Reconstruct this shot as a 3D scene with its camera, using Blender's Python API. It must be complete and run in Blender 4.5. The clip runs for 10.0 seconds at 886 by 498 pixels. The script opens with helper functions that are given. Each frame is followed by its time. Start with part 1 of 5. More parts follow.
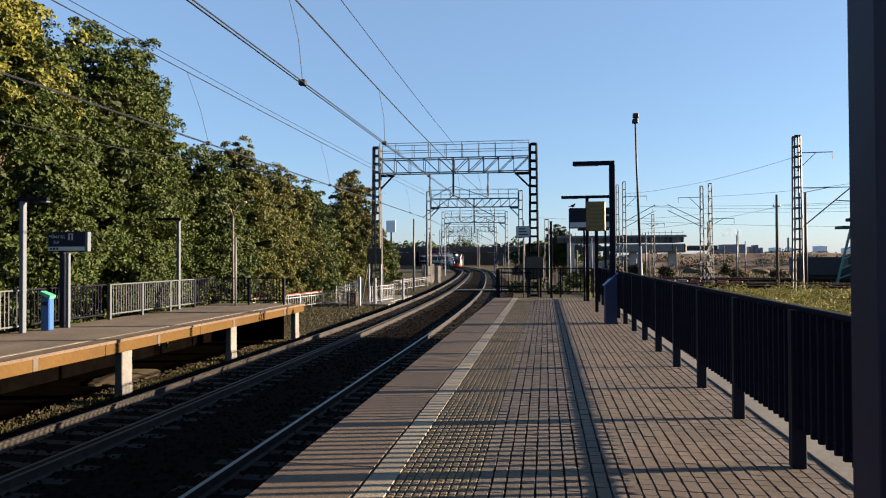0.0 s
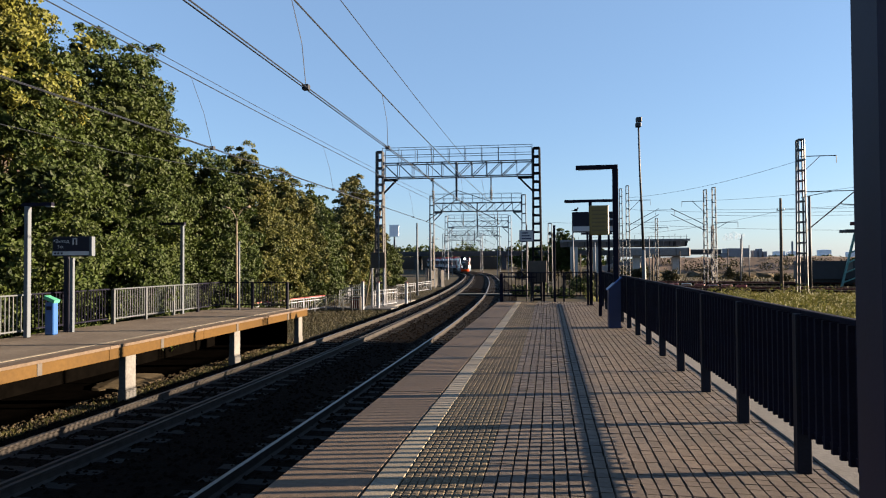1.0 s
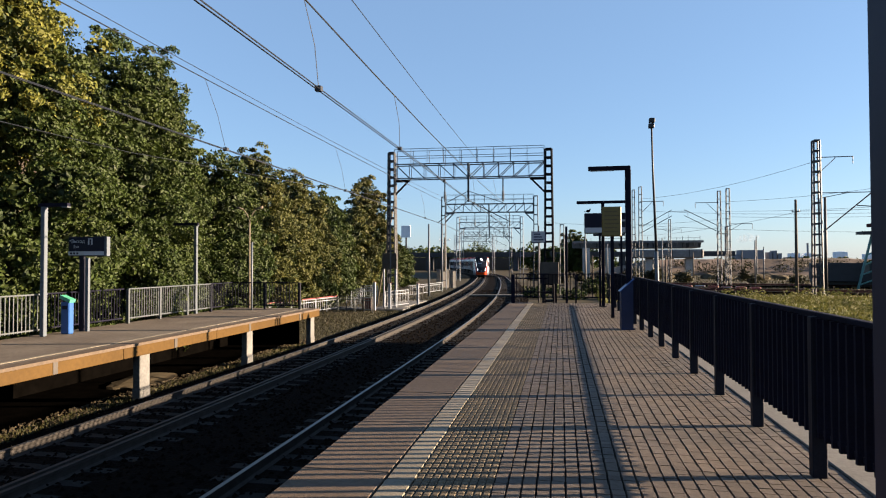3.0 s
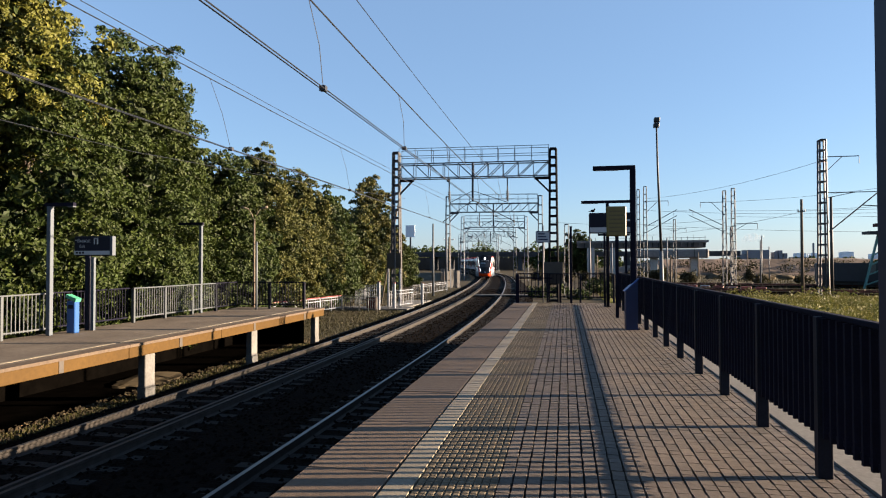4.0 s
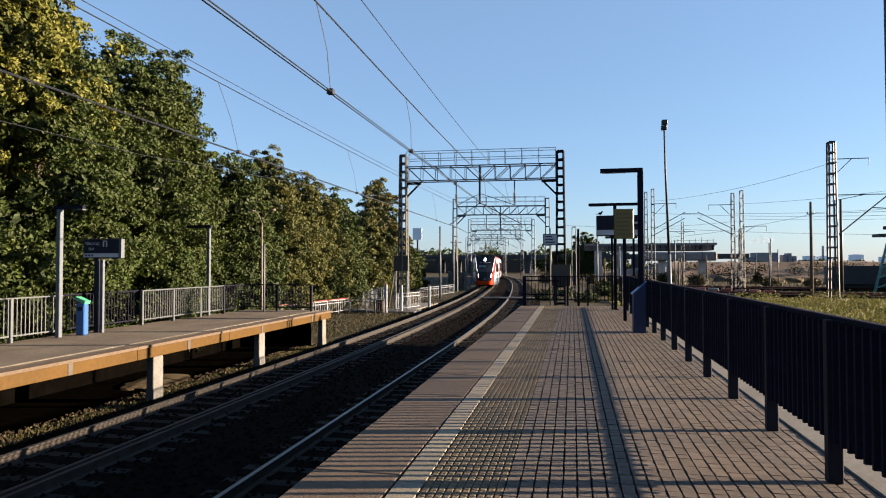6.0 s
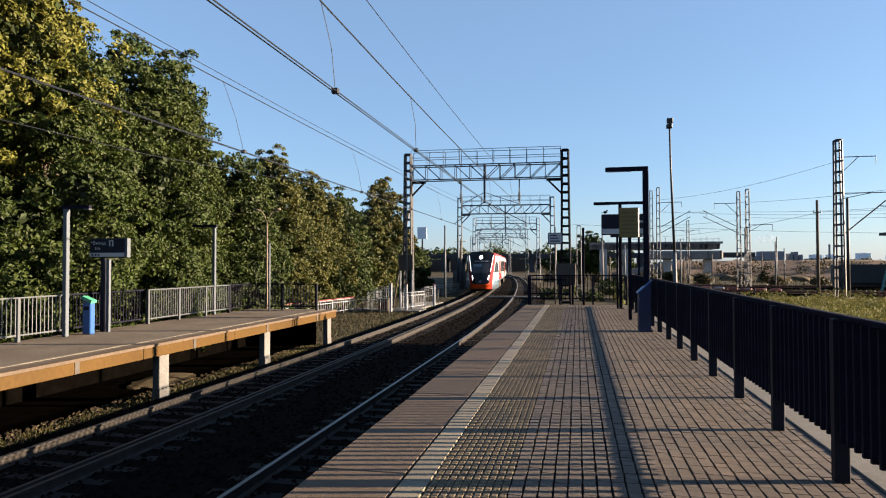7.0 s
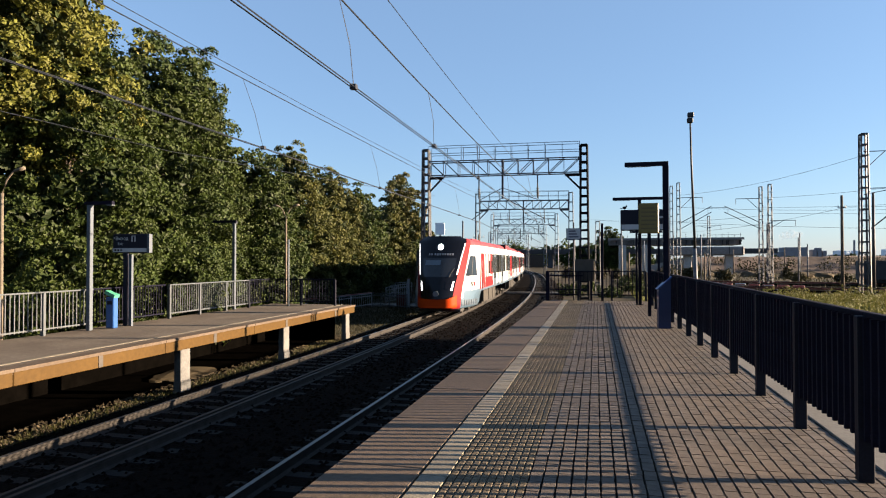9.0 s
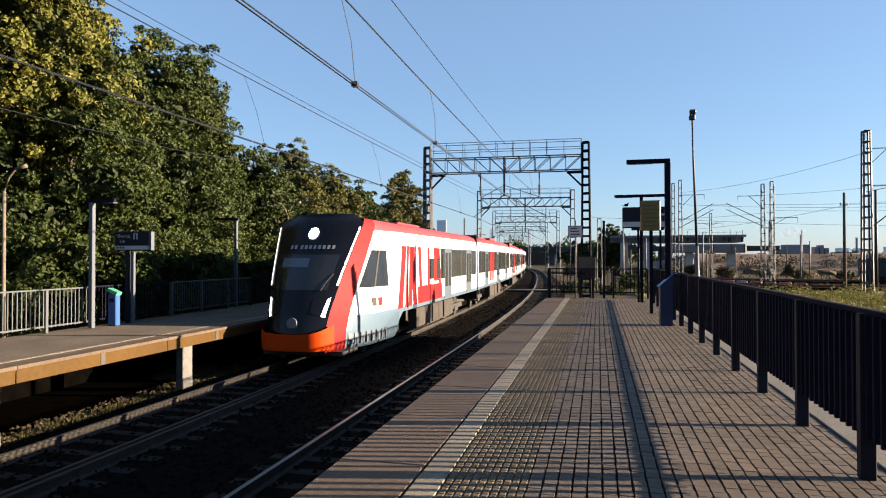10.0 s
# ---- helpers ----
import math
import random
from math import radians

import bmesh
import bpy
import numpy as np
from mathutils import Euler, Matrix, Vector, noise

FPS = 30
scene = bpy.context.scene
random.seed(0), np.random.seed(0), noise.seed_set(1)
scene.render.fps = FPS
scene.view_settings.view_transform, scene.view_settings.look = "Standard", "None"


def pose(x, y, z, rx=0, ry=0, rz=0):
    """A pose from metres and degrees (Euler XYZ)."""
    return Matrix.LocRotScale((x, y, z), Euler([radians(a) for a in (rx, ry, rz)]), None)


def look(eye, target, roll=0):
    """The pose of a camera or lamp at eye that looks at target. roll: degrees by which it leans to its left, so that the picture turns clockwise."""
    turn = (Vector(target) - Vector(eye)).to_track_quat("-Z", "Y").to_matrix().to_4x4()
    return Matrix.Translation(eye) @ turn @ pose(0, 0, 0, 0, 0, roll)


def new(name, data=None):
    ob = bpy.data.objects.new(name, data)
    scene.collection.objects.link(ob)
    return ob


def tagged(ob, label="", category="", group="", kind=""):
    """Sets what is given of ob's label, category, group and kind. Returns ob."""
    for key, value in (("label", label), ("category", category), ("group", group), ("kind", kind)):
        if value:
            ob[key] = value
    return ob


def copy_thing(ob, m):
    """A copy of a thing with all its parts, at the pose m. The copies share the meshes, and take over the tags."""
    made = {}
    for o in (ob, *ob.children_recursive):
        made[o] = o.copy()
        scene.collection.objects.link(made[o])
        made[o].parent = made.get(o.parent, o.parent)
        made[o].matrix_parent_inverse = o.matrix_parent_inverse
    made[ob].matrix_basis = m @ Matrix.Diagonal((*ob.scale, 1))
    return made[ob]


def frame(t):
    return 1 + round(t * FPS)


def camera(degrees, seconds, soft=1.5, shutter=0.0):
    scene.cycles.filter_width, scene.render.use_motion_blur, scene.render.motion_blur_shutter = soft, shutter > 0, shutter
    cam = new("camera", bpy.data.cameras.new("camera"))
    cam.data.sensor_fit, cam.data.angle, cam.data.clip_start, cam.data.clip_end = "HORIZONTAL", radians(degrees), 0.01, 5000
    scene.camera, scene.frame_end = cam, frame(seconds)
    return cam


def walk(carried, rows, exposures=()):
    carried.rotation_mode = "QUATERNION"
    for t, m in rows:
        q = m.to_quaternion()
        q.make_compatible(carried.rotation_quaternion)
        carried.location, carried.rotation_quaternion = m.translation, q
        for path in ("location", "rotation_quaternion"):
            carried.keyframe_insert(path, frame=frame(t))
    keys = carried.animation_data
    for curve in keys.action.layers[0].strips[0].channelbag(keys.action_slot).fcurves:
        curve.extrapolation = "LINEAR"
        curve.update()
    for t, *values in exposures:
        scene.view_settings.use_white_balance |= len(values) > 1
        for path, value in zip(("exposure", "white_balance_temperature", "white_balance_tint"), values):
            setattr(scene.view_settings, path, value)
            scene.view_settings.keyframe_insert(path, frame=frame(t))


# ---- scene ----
cam = camera(69.67, 10.0, soft=1.1)


def held(yaw, pitch, roll):
    """The phone held at 1.6 m over the platform: turn to the left, tilt upwards, lean."""
    return pose(0, 0, 1.6, 90 + pitch, 0, yaw) @ pose(0, 0, 0, 0, 0, roll)


PATH = [
    (0.0, 9.14, 0.76, -0.25), (0.5, 9.324, 0.988, -0.328), (1.0, 9.425, 1.138, -0.313), (1.5, 9.679, 1.011, -0.168),
    (2.0, 9.84, 1.067, -0.033), (2.5, 10.149, 1.231, -0.097), (4.0, 10.867, 1.202, -0.1), (4.5, 10.953, 1.287, -0.099),
    (5.0, 11.112, 1.322, -0.031), (5.5, 11.249, 1.457, -0.022), (7.0, 11.932, 1.359, -0.137), (7.5, 11.877, 1.305, -0.046),
    (8.0, 12.186, 1.301, 0.007), (8.5, 12.884, 1.119, 0.084), (9.0, 13.54, 0.972, -0.05), (9.5, 13.736, 0.906, -0.165),
    (10.0, 13.687, 0.743, -0.067)]
walk(cam, [(t, held(a, b, c)) for t, a, b, c in PATH], [(0.0, 2.69, 6400, 13), (10.0, 2.69, 6400, 13)])

# ---- light: low morning sun across the platform, clear sky ----
SUN_ELEV = radians(12.2)
SUN_AWAY = Vector((3.95, 0.84, 0)).normalized()
world = bpy.data.worlds.new("sky")
scene.world = world
world.use_nodes = True
wn = world.node_tree
wn.nodes.clear()
w_out = wn.nodes.new("ShaderNodeOutputWorld")
w_bg = wn.nodes.new("ShaderNodeBackground")
w_sky = wn.nodes.new("ShaderNodeTexSky")
w_sky.sky_type = "NISHITA"
w_sky.sun_disc = False
w_sky.sun_elevation = SUN_ELEV
w_sky.sun_rotation = math.atan2(SUN_AWAY.x, SUN_AWAY.y)
w_sky.altitude = 150
w_sky.air_density, w_sky.dust_density, w_sky.ozone_density = 1.0, 0.5, 3.0
w_bg.inputs["Strength"].default_value = 0.0298
w_mix = wn.nodes.new("ShaderNodeMix")      # thin bluish morning haze over the clear sky
w_mix.data_type = "RGBA"
w_mix.inputs["Factor"].default_value = 0.35
w_mix.inputs["B"].default_value = (2.45, 3.9, 6.0, 1)
wn.links.new(w_sky.outputs[0], w_mix.inputs["A"])
wn.links.new(w_mix.outputs["Result"], w_bg.inputs[0])
wn.links.new(w_bg.outputs[0], w_out.inputs[0])
sun = new("sun", bpy.data.lights.new("sun", "SUN"))
sun.data.energy = 5.0
sun.data.angle = radians(0.45)
sun.data.color = (1.0, 0.77, 0.53)
sun_dir = (SUN_AWAY * math.cos(SUN_ELEV) + Vector((0, 0, math.sin(SUN_ELEV))))
sun.matrix_world = look(sun_dir * 50, (0, 0, 0))


# ---- materials ----
def mat(name, colour, rough=0.7, metal=0.0, var=0.25, scale=3.0, bump=0.0, bump_scale=40.0, tint=None, island=0.0, obj=0.0, emit=0.0, coat=0.0, spec=0.5):
    """A surface with broad stains, fine grain and relief; tint is the colour of its stains."""
    m = bpy.data.materials.new(name)
    m.use_nodes = True
    nt = m.node_tree
    b = nt.nodes["Principled BSDF"]
    tc = nt.nodes.new("ShaderNodeTexCoord")
    n1 = nt.nodes.new("ShaderNodeTexNoise")
    n1.inputs["Scale"].default_value = scale
    n1.inputs["Detail"].default_value = 6
    n2 = nt.nodes.new("ShaderNodeTexNoise")
    n2.inputs["Scale"].default_value = scale * 14
    n2.inputs["Detail"].default_value = 3
    nt.links.new(tc.outputs["Object"], n1.inputs["Vector"])
    nt.links.new(tc.outputs["Object"], n2.inputs["Vector"])
    ramp = nt.nodes.new("ShaderNodeMapRange")
    ramp.inputs[1].default_value, ramp.inputs[2].default_value = 0.35, 0.68
    nt.links.new(n1.outputs["Fac"], ramp.inputs[0])
    mix = nt.nodes.new("ShaderNodeMix")
    mix.data_type = "RGBA"
    t = tint or tuple(c * (1 - var) for c in colour)
    mix.inputs["A"].default_value = (*colour, 1)
    mix.inputs["B"].default_value = (*t, 1)
    nt.links.new(ramp.outputs[0], mix.inputs["Factor"])
    last = mix.outputs["Result"]
    grain = nt.nodes.new("ShaderNodeMapRange")
    grain.inputs[1].default_value, grain.inputs[2].default_value = 0.3, 0.7
    grain.inputs[3].default_value, grain.inputs[4].default_value = 1 - var * 0.7, 1 + var * 0.5
    nt.links.new(n2.outputs["Fac"], grain.inputs[0])
    hue = nt.nodes.new("ShaderNodeHueSaturation")
    nt.links.new(grain.outputs[0], hue.inputs["Value"])
    nt.links.new(last, hue.inputs["Color"])
    last = hue.outputs[0]
    for amount, node, socket in ((island, "ShaderNodeNewGeometry", "Random Per Island"), (obj, "ShaderNodeObjectInfo", "Random")):
        if amount:
            src = nt.nodes.new(node)
            r = nt.nodes.new("ShaderNodeMapRange")
            r.inputs[3].default_value, r.inputs[4].default_value = 1 - amount, 1 + amount
            nt.links.new(src.outputs[socket], r.inputs[0])
            h = nt.nodes.new("ShaderNodeHueSaturation")
            nt.links.new(r.outputs[0], h.inputs["Value"])
            nt.links.new(last, h.inputs["Color"])
            last = h.outputs[0]
    nt.links.new(last, b.inputs["Base Color"])
    b.inputs["Roughness"].default_value = rough
    b.inputs["Metallic"].default_value = metal
    b.inputs["Specular IOR Level"].default_value = spec
    b.inputs["Coat Weight"].default_value = coat
    if bump:
        n3 = nt.nodes.new("ShaderNodeTexNoise")
        n3.inputs["Scale"].default_value = bump_scale
        n3.inputs["Detail"].default_value = 4
        nt.links.new(tc.outputs["Object"], n3.inputs["Vector"])
        bp = nt.nodes.new("ShaderNodeBump")
        bp.inputs["Strength"].default_value = bump
        bp.inputs["Distance"].default_value = 0.02
        nt.links.new(n3.outputs["Fac"], bp.inputs["Height"])
        nt.links.new(bp.outputs[0], b.inputs["Normal"])
    if emit:
        b.inputs["Emission Color"].default_value = (*colour, 1)
        b.inputs["Emission Strength"].default_value = emit
    return m


def leaf_mat(name, colour, tint):
    m = mat(name, colour, rough=0.6, var=0.3, scale=0.6, tint=tint, island=0.28, spec=0.2)
    nt = m.node_tree
    b = nt.nodes["Principled BSDF"]
    tr = nt.nodes.new("ShaderNodeBsdfTranslucent")
    nt.links.new(b.inputs["Base Color"].links[0].from_socket, tr.inputs["Color"])
    mx = nt.nodes.new("ShaderNodeMixShader")
    mx.inputs[0].default_value = 0.24
    nt.links.new(b.outputs[0], mx.inputs[1])
    nt.links.new(tr.outputs[0], mx.inputs[2])
    nt.links.new(mx.outputs[0], nt.nodes["Material Output"].inputs["Surface"])
    return m


M_TILE = mat("paving_tile", (0.082, 0.065, 0.051), 0.75, var=0.3, scale=1.4, bump=0.25, bump_scale=90, obj=0.16, island=0.16, tint=(0.05629, 0.049, 0.04304), spec=0.22)
M_TACT = mat("tactile_tile", (0.084, 0.066, 0.042), 0.8, var=0.3, scale=2.0, bump=0.2, island=0.15, obj=0.15, tint=(0.054, 0.045, 0.032), spec=0.2)
M_SLAB = mat("edge_slab", (0.080, 0.059, 0.042), 0.75, var=0.3, scale=1.2, bump=0.25, bump_scale=70, obj=0.08, tint=(0.066, 0.048, 0.033), spec=0.2)
M_JOINT = mat("joint_soil", (0.00774, 0.00688, 0.00602), 0.95, var=0.3, scale=5, spec=0.1)
M_WHITE = mat("worn_white_paint", (0.158, 0.134, 0.092), 0.7, var=0.4, scale=4, bump=0.15, tint=(0.085, 0.074, 0.053), obj=0.25)
M_CONC = mat("concrete", (0.112, 0.112, 0.108), 0.85, var=0.3, scale=1.2, bump=0.3, bump_scale=30, spec=0.2)
# near-black stand-in for the deep shade under the far platform
M_VOID = mat("underdeck_shade", (0.0016, 0.0014, 0.0012), 0.95, var=0.4, scale=3, spec=0.0)
M_RUSTRED = mat("red_rust", (0.075, 0.026, 0.024), 0.85, var=0.4, scale=2, spec=0.1)
M_KERB = mat("pale_kerb", (0.100, 0.098, 0.094), 0.85, var=0.2, scale=1.5, bump=0.2, spec=0.2)
M_FENCE = mat("dark_blue_paint", (0.0072, 0.0073, 0.0150), 0.75, var=0.3, scale=4, bump=0.05, spec=0.05)
# lighter copy of the railing navy, painting the skylight on the post faces
M_FPOST = mat("skylit_navy_post", (0.0095, 0.0105, 0.0165), 0.6, var=0.25, scale=4, bump=0.05, spec=0.1)
M_GREYF = mat("grey_fence_paint", (0.040, 0.049, 0.056), 0.5, var=0.25, scale=3)
M_YELLOW = mat("ochre_fascia", (0.055, 0.0305, 0.0075), 0.6, var=0.2, scale=0.8, bump=0.1, tint=(0.043, 0.0240, 0.0065), spec=0.1)
M_LDECK = mat("left_deck", (0.102, 0.086, 0.068), 0.85, var=0.3, scale=0.8, bump=0.3, tint=(0.070, 0.057, 0.045), spec=0.15)
# dark stone, its colour lowered further for the shade between the platforms
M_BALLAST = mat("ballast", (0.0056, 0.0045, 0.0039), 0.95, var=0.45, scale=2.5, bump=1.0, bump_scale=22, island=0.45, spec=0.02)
M_GROUND = mat("dry_ground", (0.041, 0.032, 0.019), 0.95, var=0.4, scale=0.35, bump=0.6, bump_scale=6, tint=(0.02185, 0.02053, 0.009271), spec=0.1)
M_RAILTOP = mat("rail_steel", (0.17, 0.17, 0.17), 0.46, metal=1.0, var=0.15, scale=2)
# darker, rougher copy of the rail steel, its dim reflections put into the colour
M_RAILDIM = mat("dim_reflection_rail", (0.028, 0.028, 0.030), 0.6, metal=0.5, var=0.3, scale=4, spec=0.2)
M_RUST = mat("rail_rust", (0.030, 0.027, 0.024), 0.8, metal=0.1, var=0.4, scale=6, spec=0.2)
# concrete brought near black, the track bed's shade included in its colour
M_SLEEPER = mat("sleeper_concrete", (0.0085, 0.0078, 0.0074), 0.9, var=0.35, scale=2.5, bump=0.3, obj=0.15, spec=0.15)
# steel grey shifted to blue to carry the haze over the far masts
M_STEEL = mat("haze_blued_galvanised", (0.024, 0.033, 0.047), 0.7, metal=0.1, var=0.25, scale=2)
M_DSTEEL = mat("dark_steel", (0.0090, 0.0120, 0.0175), 0.6, metal=0.2, var=0.3, scale=2)
# lighter copy of the steel, haze on the far gantries put into its colour
M_STEELF = mat("hazed_galvanised", (0.10, 0.115, 0.14), 0.7, metal=0.1, var=0.15, scale=2)
M_MAST = mat("mast_paint", (0.0042, 0.0048, 0.0068), 0.8, var=0.3, scale=2, spec=0.06)
M_RBRIDGE = mat("dark_bridge_concrete", (0.045, 0.047, 0.054), 0.85, var=0.25, scale=0.2, spec=0.2)
# concrete of the overpass piers, paled to include the haze before them
M_PIER = mat("hazed_concrete", (0.30, 0.29, 0.28), 0.85, var=0.2, scale=0.3, spec=0.2)
# grey with the bluish haze of distance mixed in
M_PLANT = mat("hazy_hall", (0.16, 0.165, 0.19), 0.9, var=0.15, scale=0.05)
M_WIRE = mat("contact_wire", (0.009, 0.011, 0.015), 0.5, metal=0.2, var=0.2)
M_POST = mat("pale_post", (0.044, 0.058, 0.075), 0.6, var=0.15, scale=2)
M_BLUE = mat("blue_plastic", (0.012, 0.06, 0.20), 0.4, var=0.12, scale=3)
M_DBLUE = mat("navy_box", (0.01192, 0.01987, 0.05629), 0.55, var=0.15, scale=3, spec=0.25)
M_COL = mat("column_paint", (0.0120, 0.0108, 0.025), 0.55, var=0.2, scale=3, spec=0.25)
M_VERGE = leaf_mat("verge_blade", (0.026, 0.0235, 0.0078), (0.015, 0.0160, 0.0055))
M_GREEN = mat("green_lid", (0.05, 0.24, 0.15), 0.45, var=0.12)
M_NAVY = mat("navy_sign", (0.006622, 0.007284, 0.01589), 0.6, var=0.15, spec=0.15)
M_SIGNW = mat("sign_white", (0.30, 0.31, 0.33), 0.6, var=0.06)
M_YSIGN = mat("yellow_board", (0.105, 0.074, 0.009), 0.5, var=0.12, scale=5)
M_YTEXT = mat("faded_print", (0.07, 0.046, 0.008), 0.6, var=0.2)
M_BROWNB = mat("weathered_board", (0.03642, 0.0298, 0.02318), 0.7, var=0.35, scale=4)
M_BARK = mat("bark", (0.06622, 0.05298, 0.03973), 0.95, var=0.4, scale=4, bump=0.5)
M_BIRCH = mat("pale_bark", (0.1126, 0.09271, 0.06622), 0.9, var=0.4, scale=3, bump=0.3)
M_LEAF = leaf_mat("leaf_green", (0.0185, 0.0320, 0.0050), (0.0300, 0.0420, 0.0062))
M_LEAFY = leaf_mat("leaf_yellowing", (0.058, 0.060, 0.0125), (0.032, 0.041, 0.0090))
M_LEAFT = leaf_mat("leaf_golden", (0.092, 0.092, 0.0140), (0.062, 0.070, 0.0115))
M_LEAFO = leaf_mat("leaf_russet", (0.06364, 0.05848, 0.01376), (0.0387, 0.04472, 0.01118))
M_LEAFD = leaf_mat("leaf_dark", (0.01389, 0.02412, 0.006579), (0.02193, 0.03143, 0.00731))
M_GRASS = leaf_mat("grass_blade", (0.118, 0.112, 0.024), (0.066, 0.076, 0.017))
M_DRY = leaf_mat("dry_blade", (0.062, 0.055, 0.016), (0.034, 0.036, 0.010))
M_WPIPE = mat("white_rail_paint", (0.19, 0.21, 0.24), 0.5, var=0.2, scale=3)
M_REDP = mat("red_paint", (0.1457, 0.01987, 0.01457), 0.5, var=0.2, scale=3)
# overpass concrete, lightened by the haze of its distance
M_BRIDGE = mat("bridge_concrete", (0.16, 0.155, 0.155), 0.85, var=0.25, scale=0.2, spec=0.2)
# brown earth with some whitening haze worked into the colour
M_EMB = mat("bare_earth", (0.125, 0.094, 0.077), 0.95, var=0.35, scale=0.06, bump=0.5, bump_scale=1.0, tint=(0.058, 0.047, 0.036), spec=0.1)
M_RUBBLE = mat("soil_rubble", (0.056, 0.045, 0.028), 0.95, var=0.4, scale=2, island=0.5, spec=0.1)
# walls paled and blued: the haze is in this base colour
M_HAZE = mat("hazed_pale", (0.70, 0.74, 0.80), 0.9, var=0.12, scale=0.02, obj=0.15)


# ---- mesh helpers ----
def quad_box(bm, x0, x1, y0, y1, z0, z1, bevel=0.0):
    c = [bm.verts.new((x, y, z)) for z in (z0, z1) for y in (y0, y1) for x in (x0, x1)]
    fs = [bm.faces.new([c[i] for i in f]) for f in ((0, 2, 3, 1), (4, 5, 7, 6), (0, 1, 5, 4), (2, 6, 7, 3), (0, 4, 6, 2), (1, 3, 7, 5))]
    if bevel:
        bmesh.ops.bevel(bm, geom=list({e for f in fs for e in f.edges}), offset=bevel, segments=1, affect="EDGES")


def beam(bm, p, q, w, h=None, up=(0, 0, 1)):
    """A straight bar of w by h from p to q."""
    p, q = Vector(p), Vector(q)
    d = (q - p).normalized()
    side = d.cross(Vector(up))
    if side.length < 1e-4:
        side = d.cross(Vector((1, 0, 0)))
    side.normalize()
    top = side.cross(d)
    a, b = side * w / 2, top * (h or w) / 2
    v = [bm.verts.new(o + s * a + t * b) for o in (p, q) for s, t in ((-1, -1), (1, -1), (1, 1), (-1, 1))]
    for f in ((0, 1, 2, 3), (7, 6, 5, 4), (0, 4, 5, 1), (1, 5, 6, 2), (2, 6, 7, 3), (3, 7, 4, 0)):
        bm.faces.new([v[i] for i in f])


def tube(bm, pts, radii, n=8, caps=True):
    """A round tube through pts, tapering by radii."""
    rings = []
    pts = [Vector(p) for p in pts]
    for i, p in enumerate(pts):
        d = (pts[min(i + 1, len(pts) - 1)] - pts[max(i - 1, 0)]).normalized()
        ref = Vector((0, 0, 1)) if abs(d.z) < 0.9 else Vector((1, 0, 0))
        a = d.cross(ref).normalized()
        b = a.cross(d)
        r = radii[i] if isinstance(radii, (list, tuple)) else radii
        rings.append([bm.verts.new(p + (a * math.cos(k * math.tau / n) + b * math.sin(k * math.tau / n)) * r) for k in range(n)])
    for r, s in zip(rings, rings[1:]):
        for k in range(n):
            bm.faces.new((r[k], r[(k + 1) % n], s[(k + 1) % n], s[k])).smooth = n > 6
    if caps:
        bm.faces.new(rings[0][::-1])
        bm.faces.new(rings[-1])


def mesh_of(name, bm, material):
    me = bpy.data.meshes.new(name)
    bmesh.ops.recalc_face_normals(bm, faces=bm.faces[:])
    bm.to_mesh(me)
    bm.free()
    for m in material if isinstance(material, (list, tuple)) else (material,):
        me.materials.append(m)
    return me


def part(name, bm, material, parent=None, label=""):
    ob = new(name, mesh_of(name, bm, material))
    ob.parent = parent
    return tagged(ob, label)


def thing(name, x, y, z, label, category, group="", turn=0.0):
    ob = new(name)
    ob.empty_display_size = 0.2
    ob.matrix_basis = pose(x, y, z, 0, 0, turn)
    return tagged(ob, label, category, group)


def struct(name, bm, material, label, category="", kind="structure"):
    return tagged(part(name, bm, material), label, category or name.split("_")[0], "", kind)


def box_part(name, dims, material, parent=None, label="", bevel=0.0):
    bm = bmesh.new()
    quad_box(bm, *dims, bevel)
    return part(name, bm, material, parent, label)


# ---- plan ----
RAIL = -1.4             # top of rail, the platform being 0
LPLAT = -0.28           # top of the opposite platform
TRACK_L, TRACK_R = -8.05, -3.74
BENDS = ((20, 0.0), (65, 1 / 600), (130, 1 / 1500), (215, 1 / 450), (999, 0.0))   # end of stretch, curvature


def centre_line():
    """The left track's centre line in half-metre steps: place and heading to the left of +y."""
    rows, x, y, a, s = [], TRACK_L, -40.0, 0.0, -40.0
    while s < 420:
        rows.append((x, y, a))
        a += 0.5 * next(c for e, c in BENDS if s < e)
        x, y, s = x - 0.5 * math.sin(a), y + 0.5 * math.cos(a), s + 0.5
    return np.array(rows)


LINE = centre_line()


def track(x, s):
    """Place and heading (radians to the left of +y) on a track that starts out straight at x."""
    k = [float(np.interp((s + 40) * 2, np.arange(len(LINE)), LINE[:, i])) for i in range(3)]
    off = x - TRACK_L
    return Vector((k[0] + off * math.cos(k[2]), k[1] + off * math.sin(k[2]), RAIL)), k[2]


# ground, one sheet to the horizon
bm = bmesh.new()
xs = [-3000, -600, -150, -60, -30, -22, -14, -11, -2.2, 2.6, 8, 14, 20, 30, 45, 60, 150, 600, 3000]
ys = [-3000, -300, -60, -20, 0, 10, 20, 26, 35, 50, 65, 80, 110, 160, 240, 400, 900, 3500]
grid = [[bm.verts.new((x, y, -1.75 + (0.12 * noise.noise(Vector((x * 0.2, y * 0.15, 0))) if abs(x) < 100 and 0 < y < 300 else 0))) for x in xs] for y in ys]
for a, b in zip(grid, grid[1:]):
    for i in range(len(xs) - 1):
        bm.faces.new((a[i], a[i + 1], b[i + 1], b[i]))
struct("ground", bm, M_GROUND, "dry earth and thin grass beside the railway", "ground")


